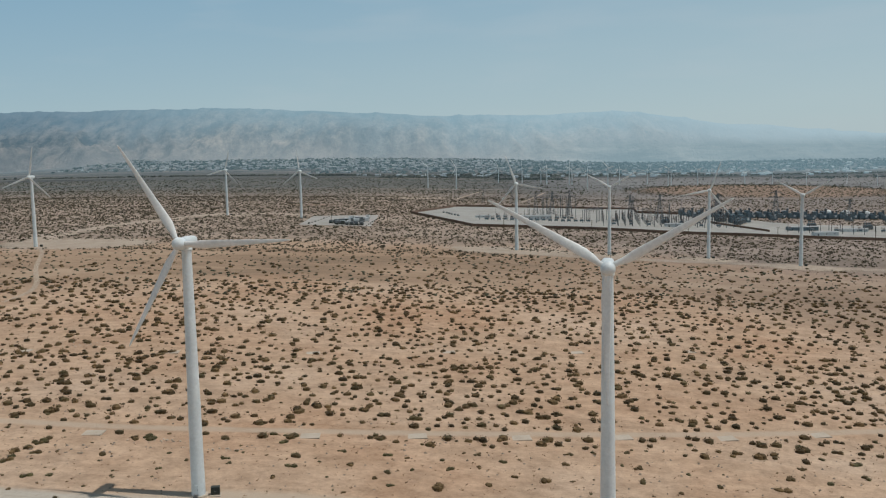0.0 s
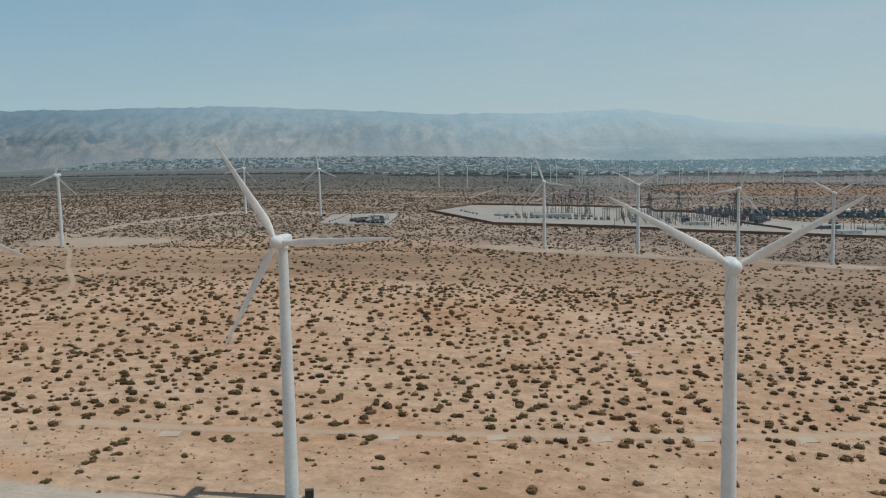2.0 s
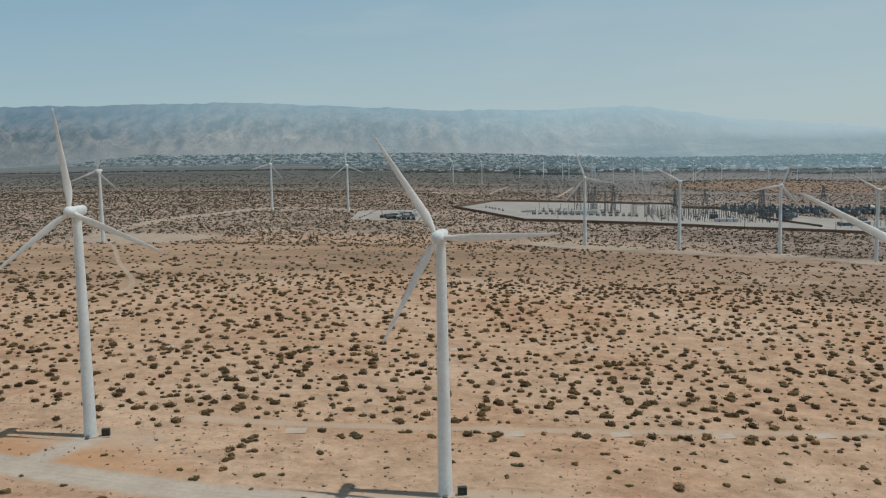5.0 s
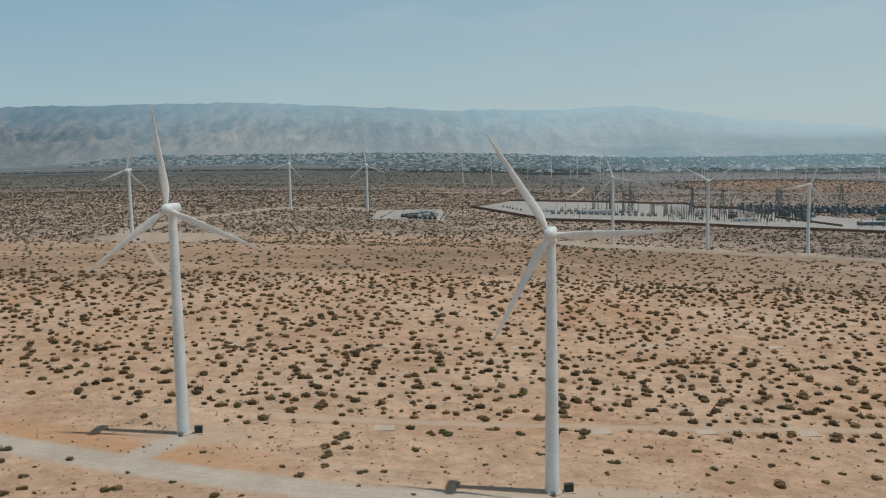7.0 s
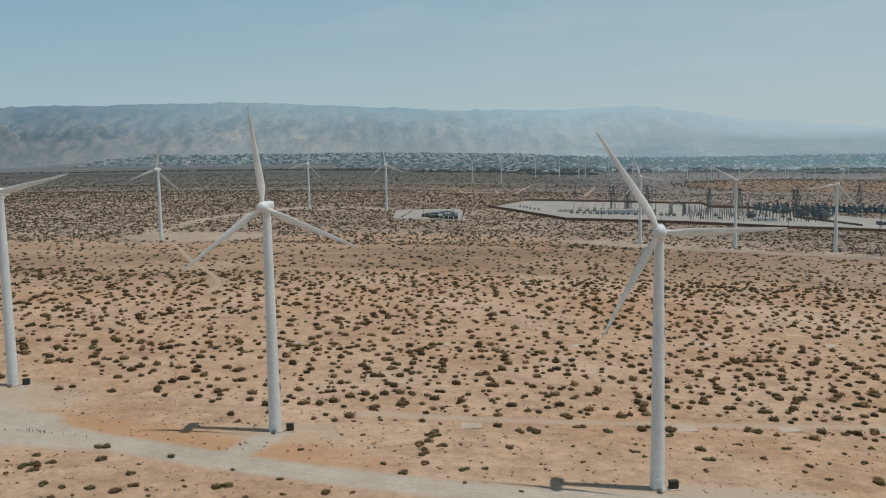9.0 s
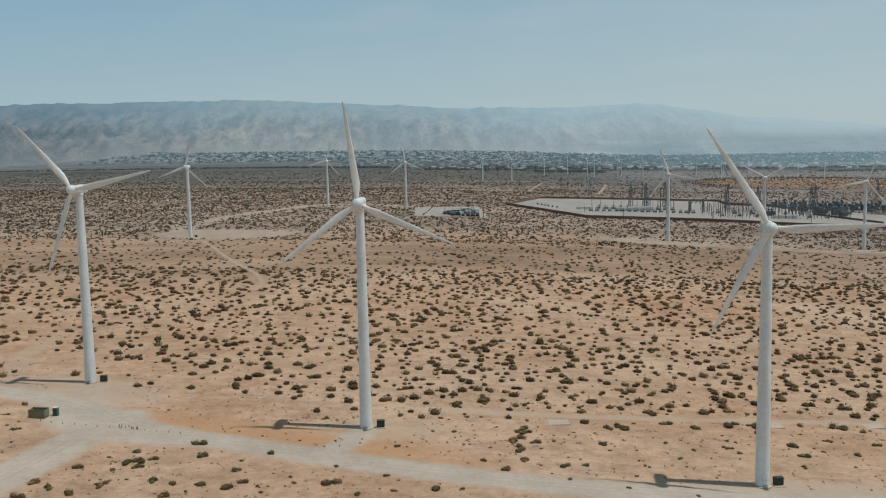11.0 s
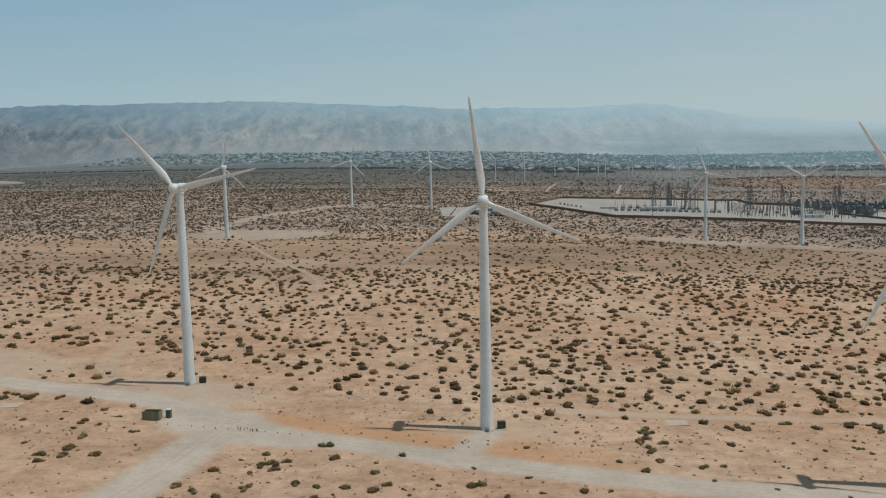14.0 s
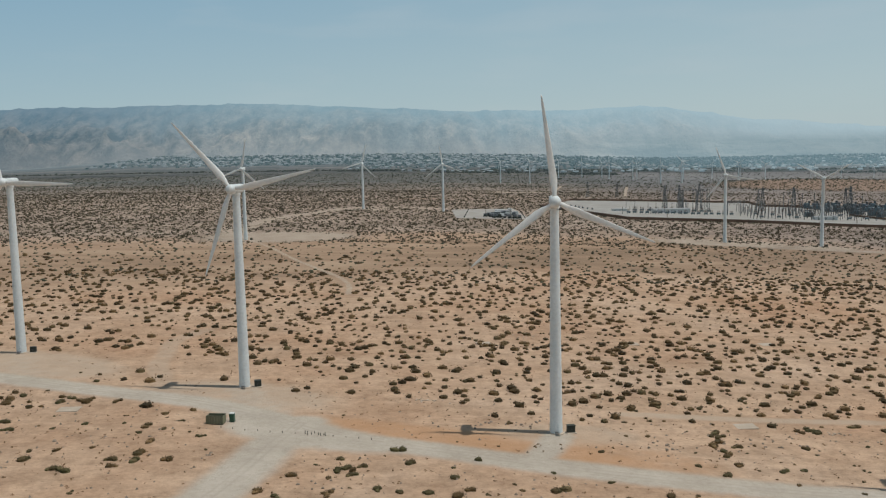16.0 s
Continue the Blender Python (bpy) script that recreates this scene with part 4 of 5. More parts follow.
def power_transformer():
    t = thing("power_transformer", Matrix.Identity(4), "large blue-grey power transformer with radiator banks", "transformer", "power transformers")
    part("tank", box(bmesh.new(), (0, 0, 3.2), (8.5, 4.2, 5.4), 0, 0.25), M_BLUEGREY, t)
    part("plinth", box(bmesh.new(), (0, 0, 0.2), (11, 7.5, 0.7)), M_PAD, t)
    for s in (-1, 1):
        for k in range(5):
            part("radiator", box(bmesh.new(), (-3.4 + 1.7 * k, s * 2.9, 3.0), (1.3, 1.3, 4.2), 0, 0.08), M_GREY, t)
    part("conservator", tube(bmesh.new(), (-3.5, 1.4, 7.4), (3.5, 1.4, 7.4), 0.7, 0.7, 14), M_BLUEGREY, t)
    for k in (-2.6, 0, 2.6):
        b = bmesh.new()
        for j in range(6):
            tube(b, (k, -1.2, 5.9 + 0.55 * j), (k, -1.3, 6.4 + 0.55 * j), 0.42, 0.22, 8)
        part("bushing", b, M_PORCELAIN, t)
    return t


def strut(points, w):
    """One bent square member through the given points."""
    bm = bmesh.new()
    rings = [[bm.verts.new((x + a * w / 2, y + b * w / 2, z)) for a, b in ((-1, -1), (1, -1), (1, 1), (-1, 1))] for x, y, z in points]
    for lo, hi in zip(rings, rings[1:]):
        for k in range(4):
            bm.faces.new((lo[k], lo[(k + 1) % 4], hi[(k + 1) % 4], hi[k]))
    bm.faces.new(rings[0][::-1])
    bm.faces.new(rings[-1])
    return bm


def lattice_tower(h, w, arms):
    """A steel pylon: four legs drawn in to the top, crossed bracing, cross-arms."""
    t = thing("lattice_tower", Matrix.Identity(4), "dark grey steel lattice transmission tower", "pylon", "transmission towers")
    at = lambda z: w / 2 * (1 - z / h) ** 1.1 + 0.45
    for sx, sy in ((-1, -1), (1, -1), (1, 1), (-1, 1)):
        part("leg", strut([(sx * at(h * k / 6), sy * at(h * k / 6), h * k / 6) for k in range(7)], 0.34), M_GREY, t)
    lat = bmesh.new()
    for k in range(8):
        z0, z1 = h * k / 8, h * (k + 1) / 8
        a, b = at(z0), at(z1)
        for u, v in (((-1, -1), (1, -1)), ((1, -1), (1, 1)), ((1, 1), (-1, 1)), ((-1, 1), (-1, -1))):
            bar(lat, (u[0] * a, u[1] * a, z0), (v[0] * b, v[1] * b, z1), 0.17)
            bar(lat, (v[0] * a, v[1] * a, z0), (u[0] * b, u[1] * b, z1), 0.17)
    part("bracing", lat, M_GREY, t)
    for z, l in arms:
        arm = bmesh.new()
        for s in (-1, 1):
            bar(arm, (0, -0.5, z), (s * l, 0, z + 0.4), 0.3)
            bar(arm, (0, 0.5, z), (s * l, 0, z + 0.4), 0.3)
            bar(arm, (0, 0, z + 1.8), (s * l, 0, z + 0.4), 0.26)
            tube(arm, (s * l, 0, z + 0.3), (s * l, 0, z - 1.8), 0.22, 0.16, 6)
        part("cross_arm", arm, M_GREY, t)
    return t


def low_building(l, w, h, label, mat=None, roof=None):
    t = thing("low_building", Matrix.Identity(4), label, "building", "substation buildings")
    part("wall", box(bmesh.new(), (0, 0, h / 2 - 0.2), (l, w, h + 0.4)), mat or M_PALE, t)
    bm = bmesh.new()
    pts = [(-l / 2 - 0.5, -w / 2 - 0.5, h), (-l / 2 - 0.5, w / 2 + 0.5, h), (-l / 2 - 0.5, 0, h + w * 0.12)]
    a = [bm.verts.new(p) for p in pts]
    b = [bm.verts.new((-p[0], p[1], p[2])) for p in pts]
    bm.faces.new(a)
    bm.faces.new(b[::-1])
    for i in range(3):
        bm.faces.new((a[i], a[(i + 1) % 3], b[(i + 1) % 3], b[i]))
    part("roof", bm, roof or M_ROOF, t)
    for k in range(max(2, int(l / 7))):
        x = -l / 2 + l * (k + 0.5) / max(2, int(l / 7))
        part("door" if k % 3 == 0 else "window", box(bmesh.new(), (x, -w / 2 - 0.03, 1.2 if k % 3 == 0 else 1.8), (1.1, 0.12, 2.1 if k % 3 == 0 else 1.0)), M_GLASS, t)
    return t


def domed_tank(r, h):
    t = thing("domed_tank", Matrix.Identity(4), "white domed storage tank behind the substation", "tank", "domed tanks")
    part("shell", lathe(bmesh.new(), [(r, -0.5), (r, h)], 24), M_PALE, t, soft=True)
    part("dome", lathe(bmesh.new(), [(r + 0.1, h), (r * 0.93, h + r * 0.22), (r * 0.72, h + r * 0.42), (r * 0.4, h + r * 0.55), (0.3, h + r * 0.6)], 24), M_PALE, t, soft=True)
    lad = bmesh.new()
    for s in (-0.3, 0.3):
        bar(lad, (s, -r - 0.15, 0), (s, -r - 0.15, h), 0.08)
    part("ladder", lad, M_GREY, t)
    return t


def generator_unit():
    """A peaker block: filter house, casing, stack and duct."""
    t = thing("generator_unit", Matrix.Identity(4), "dark blue-grey generator block with a stack", "generator", "generator blocks")
    part("filter_house", box(bmesh.new(), (-4, 0, 5.2), (6, 7, 7.5), 0, 0.2), M_BLUEGREY, t)
    part("filter_leg", box(bmesh.new(), (-4, 0, 0.8), (5, 6, 2.0)), M_GREY, t)
    part("casing", box(bmesh.new(), (3.2, 0, 2.4), (8, 5, 5.2), 0, 0.3), M_BLUEGREY, t)
    part("stack", lathe(bmesh.new(), [(1.6, 0), (1.6, 11), (1.75, 11.1), (1.75, 12)], 16), M_GREY, t, soft=True)
    part("duct", box(bmesh.new(), (3.2, -3.4, 4.0), (2.2, 2.2, 3.0), 0, 0.2), M_PALE, t)
    return t


def pickup(colour, cargo):
    t = thing("parked_truck", Matrix.Identity(4), "parked work truck on pale gravel", "truck", "parked trucks")
    part("body", box(bmesh.new(), (0, 0, 0.85), (6.2, 2.2, 0.8), 0, 0.12), colour, t)
    part("cab", box(bmesh.new(), (1.4, 0, 1.65), (2.0, 2.0, 1.1), 0, 0.2), colour, t)
    part("windscreen", box(bmesh.new(), (2.42, 0, 1.75), (0.08, 1.6, 0.6)), M_GLASS, t)
    part("cargo_box", box(bmesh.new(), (-1.4, 0, 1.7), (3.2, 2.1, 1.4), 0, 0.05), cargo, t)
    for x in (-2, 2):
        for y in (-1.05, 1.05):
            part("wheel", tube(bmesh.new(), (x, y - 0.15, 0.45), (x, y + 0.15, 0.45), 0.46, 0.46, 14), M_DARK, t)
    return t


def place_all(proto, places, scales=None):
    """The first place takes the thing itself, the others copies."""
    for i, p in enumerate(places):
        m = ground_pose(p[0], p[1], p[2] if len(p) > 2 else 0, 0.3)
        if len(p) > 3:
            m = m @ Matrix.Diagonal((p[3], p[3], p[3], 1))
        if i == 0:
            proto.matrix_basis = m
        else:
            copy_thing(proto, m)


place_all(gantry(16, 15), [(168, 1058, 3), (172, 1070, 3), (176, 1082, 3), (180, 1094, 3), (184, 1106, 3), (150, 1120, 90), (130, 1130, 90), (205, 1110, 3), (228, 1112, 3), (250, 1114, 3), (70, 1160, 4, 0.7), (300, 1130, 10), (322, 1120, 10), (280, 1165, 8)])
tall = gantry(17, 27)
tagged(tall, "tall grey steel portal gantry in the substation yard", group="tall substation gantries")
place_all(tall, [(108, 1093, 2), (127, 1092, 2), (112, 1120, 2), (133, 1118, 2), (155, 1138, 4), (137, 1146, 4), (150, 1112, 92), (268, 1150, 4, 0.9), (290, 1146, 4, 0.9), (330, 1100, 12, 0.85)])
rows = [(178 + 8.2 * i + 3.0 * j, 1020 + 19 * j + 0.3 * i, 4, (0.95, 1.3, 1.1)[(i + 2 * j) % 3]) for j in range(7) for i in range(20)]
place_all(bus_support(10), rows + [(40 + 11 * i, 1062 + 12 * (i % 3), 0, 0.8) for i in range(6)] + [(90 + 10 * i, 1150, 0, 0.9) for i in range(7)] + [(372 + 11 * i, 985 - 2 * i, 0, 1.15) for i in range(24)] + [(428 + 12 * i, 1012 - 2 * i, 0, 1.2) for i in range(16)])
place_all(breaker(), [(48 + 7.5 * i, 1066 + 3 * (i % 2), 0) for i in range(17)] + [(64 + 9 * i, 1108, 0, 1.1) for i in range(11)] + [(192 + 20 * i, 1035, 0) for i in range(7)] + [(200 + 20 * i, 1077, 0) for i in range(6)] + [(380 + 26 * i, 1002, 5) for i in range(6)])
place_all(power_transformer(), [(346, 1072, 20), (356, 1092, 20), (338, 1110, 20), (330, 1150, 20), (258, 1065, 5), (420, 1040, 5), (480, 1030, 5)])
place_all(lattice_tower(30, 5, ((27, 4.5), (22, 6))), [(117, 1175, 0), (140, 1190, 10), (160, 1170, 0, 1.1), (234, 1150, 5), (269, 1140, 0, 1.05), (345, 1150, 8, 1.1), (104, 1420, 0, 0.8), (60, 1430, 0, 0.8), (352, 1180, 0), (250, 1210, 0, 0.8)])
big = lattice_tower(40, 9, ((37, 7), (31, 9), (25, 7)))
tagged(big, "tall dark steel lattice transmission tower behind the yard")
place_all(big, [(402, 1105, 0), (505, 1135, 4, 0.72), (590, 1130, 4, 0.75), (660, 1120, 4, 0.75)])
place_all(low_building(44, 9, 4.5, "long white flat-sided control building"), [(104, 1092, 2), (452, 1004, 4, 0.7)])
place_all(low_building(26, 7, 3.6, "small white equipment shelter"), [(262, 1030, 3), (46, 1110, 5, 0.7), (400, 955, 2), (560, 948, 4)])
place_all(low_building(34, 8, 4.0, "low dark shed in the equipment yard", M_BLUEGREY, M_ROOF), [(398, 1012, 3), (532, 998, 4), (620, 972, 4)])
place_all(domed_tank(5.5, 6), [(512, 1216, 0), (536, 1215, 0), (562, 1212, 0, 0.9), (640, 1200, 0)])
place_all(generator_unit(), [(318 + 12.5 * i, 1212 - 0.6 * i + 4 * (i % 2), 3 + 3 * (i % 3), 0.88 + 0.06 * (i % 4)) for i in range(29)] + [(322 + 13.0 * i, 1190 - 0.6 * i, 4 + 4 * (i % 2), 0.82 + 0.08 * (i % 3)) for i in range(27)] + [(322 + 48 * i, 1160 - i, 3, 0.8) for i in range(6)] + [(352, 1098, 8, 1.3), (366, 1112, 8, 1.2), (340, 1122, 8, 1.15)])

# flattened breaker copies that stand in for a slanting row of dark parked cars
for i, (x, y) in enumerate([(-2, 1182), (2, 1170), (5, 1160), (8, 1150), (12, 1138), (16, 1126)]):
    copy_thing(bpy.data.objects["circuit_breaker"], ground_pose(x, y, 60, 0.3) @ Matrix.Diagonal((0.8, 0.8, 0.5, 1)))

# ---- the small equipment yard ----
YARD_TWO = [(-158, 1090), (-82, 1118), (-78, 944), (-155, 952)]
yard("equipment_yard", YARD_TWO, "grey gravel equipment yard in the scrub", 0.45, M_YARD_OLD)
place_all(pickup(M_PALE, M_PALE), [(-96, 1040, 4, 1.4), (-104, 1030, 8, 1.4), (-88, 1012, 96, 1.3), (-91, 1062, 92, 1.3), (-108, 968, 5, 1.2)])
dark_truck = pickup(M_DARKBOX, M_GREY)
tagged(dark_truck, "parked dark work truck on pale gravel")
place_all(dark_truck, [(-104, 958, 86, 1.3), (-99, 957, 88, 1.3), (-94, 957, 92, 1.3), (-89, 958, 90, 1.3), (-112, 962, 20, 1.4), (-115, 975, 35, 1.3), (-118, 990, 70, 1.3), (-111, 996, 20, 1.3), (-123, 980, 80, 1.2), (-97, 1022, 6, 1.3)])
mixed_truck = pickup(M_GREY, M_PALE)
tagged(mixed_truck, "parked grey work truck with a white cargo box")
place_all(mixed_truck, [(-103, 985, 4, 1.4), (-95, 992, 8, 1.4), (-106, 1006, 12, 1.3)])


def storage_box():
    t = thing("storage_box", Matrix.Identity(4), "dark steel storage box in the equipment yard", "storage box", "storage boxes")
    part("body", box(bmesh.new(), (0, 0, 1.4), (6.0, 2.4, 2.6), 0, 0.06), M_DARKBOX, t)
    for s in (-0.6, 0.6):
        part("door", box(bmesh.new(), (3.02, s, 1.4), (0.08, 1.1, 2.3)), M_OLIVE, t)
    return t


place_all(storage_box(), [(-146 + 1.1 * k, 968 + 16 * k, 84, 0.55 + 0.12 * (k % 3)) for k in range(9)] + [(-83 + 0.75 * k, 950 + 17 * k, 86, 0.7 + 0.12 * (k % 2)) for k in range(10)])
pole = thing("utility_pole", Matrix.Identity(4), "dark wooden utility pole with a cross-arm", "utility pole", "utility poles")
part("shaft", tube(bmesh.new(), (0, 0, -0.5), (0, 0, 13), 0.32, 0.22, 8), M_STEM, pole)
part("cross_arm", bar(bmesh.new(), (-1.6, 0, 12), (1.6, 0, 12), 0.25), M_STEM, pole)
place_all(pole, [(-123, 976, 0), (-98, 962, 0), (-60, 940, 0), (-185, 940, 0), (60, 935, 0), (150, 930, 0), (245, 915, 0), (330, 900, 0), (420, 885, 0), (-60, 1240, 0), (-80, 1350, 0), (180, 1400, 0), (60, 1380, 0), (300, 1390, 0)])


# ---- far town and trees, too many to count ----
def clump_cloud(P, radius, squash, leaves, seed, leaf=0.5, centred=0.45):
    """Leaf quads scattered through a low dome round each point; returns vertices and faces."""
    g = np.random.default_rng(seed)
    n = len(P)
    r = np.repeat(radius, leaves)
    d = g.normal(size=(n * leaves, 3))
    d /= np.linalg.norm(d, axis=1)[:, None]
    d[:, 2] = np.abs(d[:, 2])
    lobes = 1 + 0.22 * np.sin(3 * np.arctan2(d[:, 1], d[:, 0]) + np.repeat(g.uniform(0, 6.3, n), leaves)) + 0.12 * g.normal(size=n * leaves)
    far = g.uniform(0.5, 1, n * leaves) ** 0.5
    c = np.repeat(P, leaves, 0) + d * (far * lobes * r)[:, None] * np.array([1, 1, squash])
    c[:, 2] += 0.1 * r
    out = d + 0.55 * g.normal(size=(n * leaves, 3))
    u = np.cross(out, g.normal(size=(n * leaves, 3)))
    u /= np.linalg.norm(u, axis=1)[:, None] + 1e-6
    v = np.cross(out, u)
    v /= np.linalg.norm(v, axis=1)[:, None] + 1e-6
    s = (leaf * r * g.uniform(0.6, 1.3, n * leaves))[:, None]
    quad = np.stack([c - u * s, c - v * s * 0.7, c + u * s, c + v * s * 0.7], 1).reshape(-1, 3)
    return quad, np.arange(len(quad)).reshape(-1, 4)


def bushes(P, radius, squash, leaves, seed, leaf=0.24, n=8):
    """Rounded bushes: a dense uneven heart, and leaf tufts that break its outline. Returns vertices and faces."""
    r = np.random.default_rng(seed + 900)
    k = len(P)
    ang = np.arange(n) * 2 * math.pi / n
    stretch = r.uniform(0.8, 1.2, (k, 1))
    V = np.empty((k, 2 * n + 1, 3))
    for ring, (w, h) in enumerate(((0.84, -0.08), (0.72, 0.62))):
        rad = radius[:, None] * w * r.uniform(0.78, 1.15, (k, n))
        V[:, ring * n:(ring + 1) * n, 0] = P[:, :1] + rad * np.cos(ang + 0.4 * ring) * stretch
        V[:, ring * n:(ring + 1) * n, 1] = P[:, 1:2] + rad * np.sin(ang + 0.4 * ring) / stretch
        V[:, ring * n:(ring + 1) * n, 2] = P[:, 2:] + radius[:, None] * squash * h * r.uniform(0.8, 1.2, (k, n))
    V[:, -1] = P + np.column_stack([r.normal(0, 0.12, (k, 2)) * radius[:, None], radius * squash * r.uniform(0.85, 1.05, k)])
    i = np.arange(n)
    j = (i + 1) % n
    T = np.concatenate([np.stack([i, j, n + j], 1), np.stack([i, n + j, n + i], 1), np.stack([n + i, n + j, np.full(n, 2 * n)], 1)])
    F = (np.arange(k)[:, None, None] * (2 * n + 1) + T[None]).reshape(-1, 3)
    LV, LF = clump_cloud(P, radius, squash, leaves, seed, leaf)
    V = V.reshape(-1, 3)
    return np.concatenate([V, LV]), F.tolist() + (LF + len(V)).tolist()


g = np.random.default_rng(11)


def town_points(n, lo, hi):
    """Plan points of the far town: a dense part on the fan, a looser one on the flat to the east."""
    k = n * 5 // 9
    x = np.concatenate([g.normal(-620, 520, k), g.uniform(-500, 2400, n - k)])
    y = np.concatenate([lo + 350 + (hi - lo - 350) * g.beta(1.5, 1.3, k), lo + 60 + (hi - lo - 60) * g.beta(1.2, 1.4, n - k)])
    keep = (x > -1600) & (x < 2400)
    x, y = x[keep], y[keep]
    return np.stack([x, y, land(x, y)], 1)


T = town_points(5600, 3250, 4330)
x, y = g.uniform(350, 2400, 1900), 3640 + 690 * g.beta(1.1, 1.3, 1900)
T = np.concatenate([T, np.stack([x, y, land(x, y)], 1)])
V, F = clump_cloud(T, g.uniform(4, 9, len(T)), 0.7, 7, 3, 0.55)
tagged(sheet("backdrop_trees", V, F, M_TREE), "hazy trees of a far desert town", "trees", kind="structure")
belts = []
for x0, x1, y0, n in ((150, 345, 2700, 220), (-900, -250, 3120, 260), (-500, 600, 3030, 420), (700, 1900, 2950, 420), (-1700, -900, 3150, 260), (950, 1500, 2620, 160), (0, 900, 3200, 320), (-200, 140, 2850, 130)):
    x = g.uniform(x0, x1, n)
    y = y0 + g.normal(0, 32, n)
    belts.append(np.stack([x, y, land(x, y)], 1))
T = np.concatenate(belts)
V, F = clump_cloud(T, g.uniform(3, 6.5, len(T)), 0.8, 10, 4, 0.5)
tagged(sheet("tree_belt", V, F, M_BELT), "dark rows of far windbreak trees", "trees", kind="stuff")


def town_houses(n):
    H = town_points(n, 3250, 4330)
    H = H[(H[:, 0] < 300) | (g.random(len(H)) < 0.22)]
    H = np.concatenate([H, np.stack([q := g.uniform(-300, 1500, 90), w := g.uniform(2850, 3250, 90), land(q, w)], 1)])
    V, F = [], []
    for x, y, z in H:
        l, d, h = g.uniform(9, 20), g.uniform(8, 13), g.uniform(3.5, 6)
        b = len(V)
        V += [(x - l / 2, y - d / 2, z - 2), (x + l / 2, y - d / 2, z - 2), (x + l / 2, y + d / 2, z - 2), (x - l / 2, y + d / 2, z - 2),
              (x - l / 2, y - d / 2, z + h), (x + l / 2, y - d / 2, z + h), (x + l / 2, y + d / 2, z + h), (x - l / 2, y + d / 2, z + h),
              (x - l / 2, y, z + h + 1.6), (x + l / 2, y, z + h + 1.6)]
        F += [tuple(b + i for i in f) for f in ((0, 1, 5, 4), (1, 2, 6, 5), (2, 3, 7, 6), (3, 0, 4, 7), (4, 5, 9, 8), (6, 7, 8, 9), (5, 6, 9), (7, 4, 8))]
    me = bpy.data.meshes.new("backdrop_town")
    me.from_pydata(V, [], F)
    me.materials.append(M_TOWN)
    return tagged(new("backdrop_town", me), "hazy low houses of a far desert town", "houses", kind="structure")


town_houses(1500)


# ---- desert scrub ----
def inside(P, poly):
    poly = np.array(poly, float)
    hit = np.zeros(len(P), bool)
    for (x0, y0), (x1, y1) in zip(poly, np.roll(poly, -1, 0)):
        cross = (y0 > P[:, 1]) != (y1 > P[:, 1])
        hit ^= cross & (P[:, 0] < (x1 - x0) * (P[:, 1] - y0) / (y1 - y0 + 1e-9) + x0)
    return hit


def clear_of_works(P):
    ok = line_gap(P, curve_points(ROAD)) > 6.5
    ok &= line_gap(P, curve_points(BRANCH)) > 8.0
    ok &= np.hypot(P[:, 0] + 212, P[:, 1] - 224) > 17
    ok &= (line_gap(P, curve_points(TRACK)) > 3.0)
    ok &= line_gap(P, curve_points(STRIP, 15)) > 15
    ok &= line_gap(P, curve_points(FAR_PATH, 15)) > 5
    ok &= line_gap(P, curve_points(FOOT_PATH, 15)) > 2.5
    ok &= line_gap(P, [(-229, 263), (-214, 236)]) > 9
    ok &= line_gap(P, [(-312, 306), (-290, 268)]) > 9
    ok &= ~inside(P, SUB_OUTLINE) & ~inside(P, YARD_TWO)
    ok &= ~((np.hypot((P[:, 0] + 304) / 1.4, P[:, 1] - 734) < 40))
    ok &= ~inside(P, [(300, 1190), (700, 1170), (700, 1230), (300, 1240)])
    ok &= ~inside(P, [(-235, 226), (-222, 226), (-222, 236), (-235, 236)])
    for x, y, _ in NEAR_TURBINES:
        ok &= np.hypot(P[:, 0] - x - 1, P[:, 1] - y) > 9
    for x, y, _ in PADS:
        ok &= np.hypot(P[:, 0] - x, P[:, 1] - y) > 5
    return ok


def scatter(n, x0, x1, y0, y1, seed, wide=0.0, keep=0.8):
    """Random plan points with roughly even gaps and some bare spots, in a stretch that may widen with distance."""
    r = np.random.default_rng(seed)
    if wide:
        y = np.sqrt(r.uniform(y0 ** 2, y1 ** 2, n))
        P = np.stack([r.uniform(-1, 1, n) * wide * y - 86, y], 1)
    else:
        gap = math.sqrt((x1 - x0) * (y1 - y0) / n)
        X, Y = np.meshgrid(np.arange(x0, x1, gap), np.arange(y0, y1, gap), indexing="ij")
        P = np.stack([X.ravel(), Y.ravel()], 1) + r.uniform(-0.62, 0.62, (X.size, 2)) * gap
        thin = np.sin(P[:, 0] / 19 + 2 * np.sin(P[:, 1] / 27)) * np.sin(P[:, 1] / 21 + seed) * 0.22
        P = P[r.random(len(P)) < keep + thin]
        k = r.random(len(P)) < 0.14
        P = np.concatenate([P, P[k] + r.normal(0, 1.5, (k.sum(), 2))])
    return P[clear_of_works(P)]


def lift(P):
    return np.column_stack([P, land(P[:, 0], P[:, 1])])


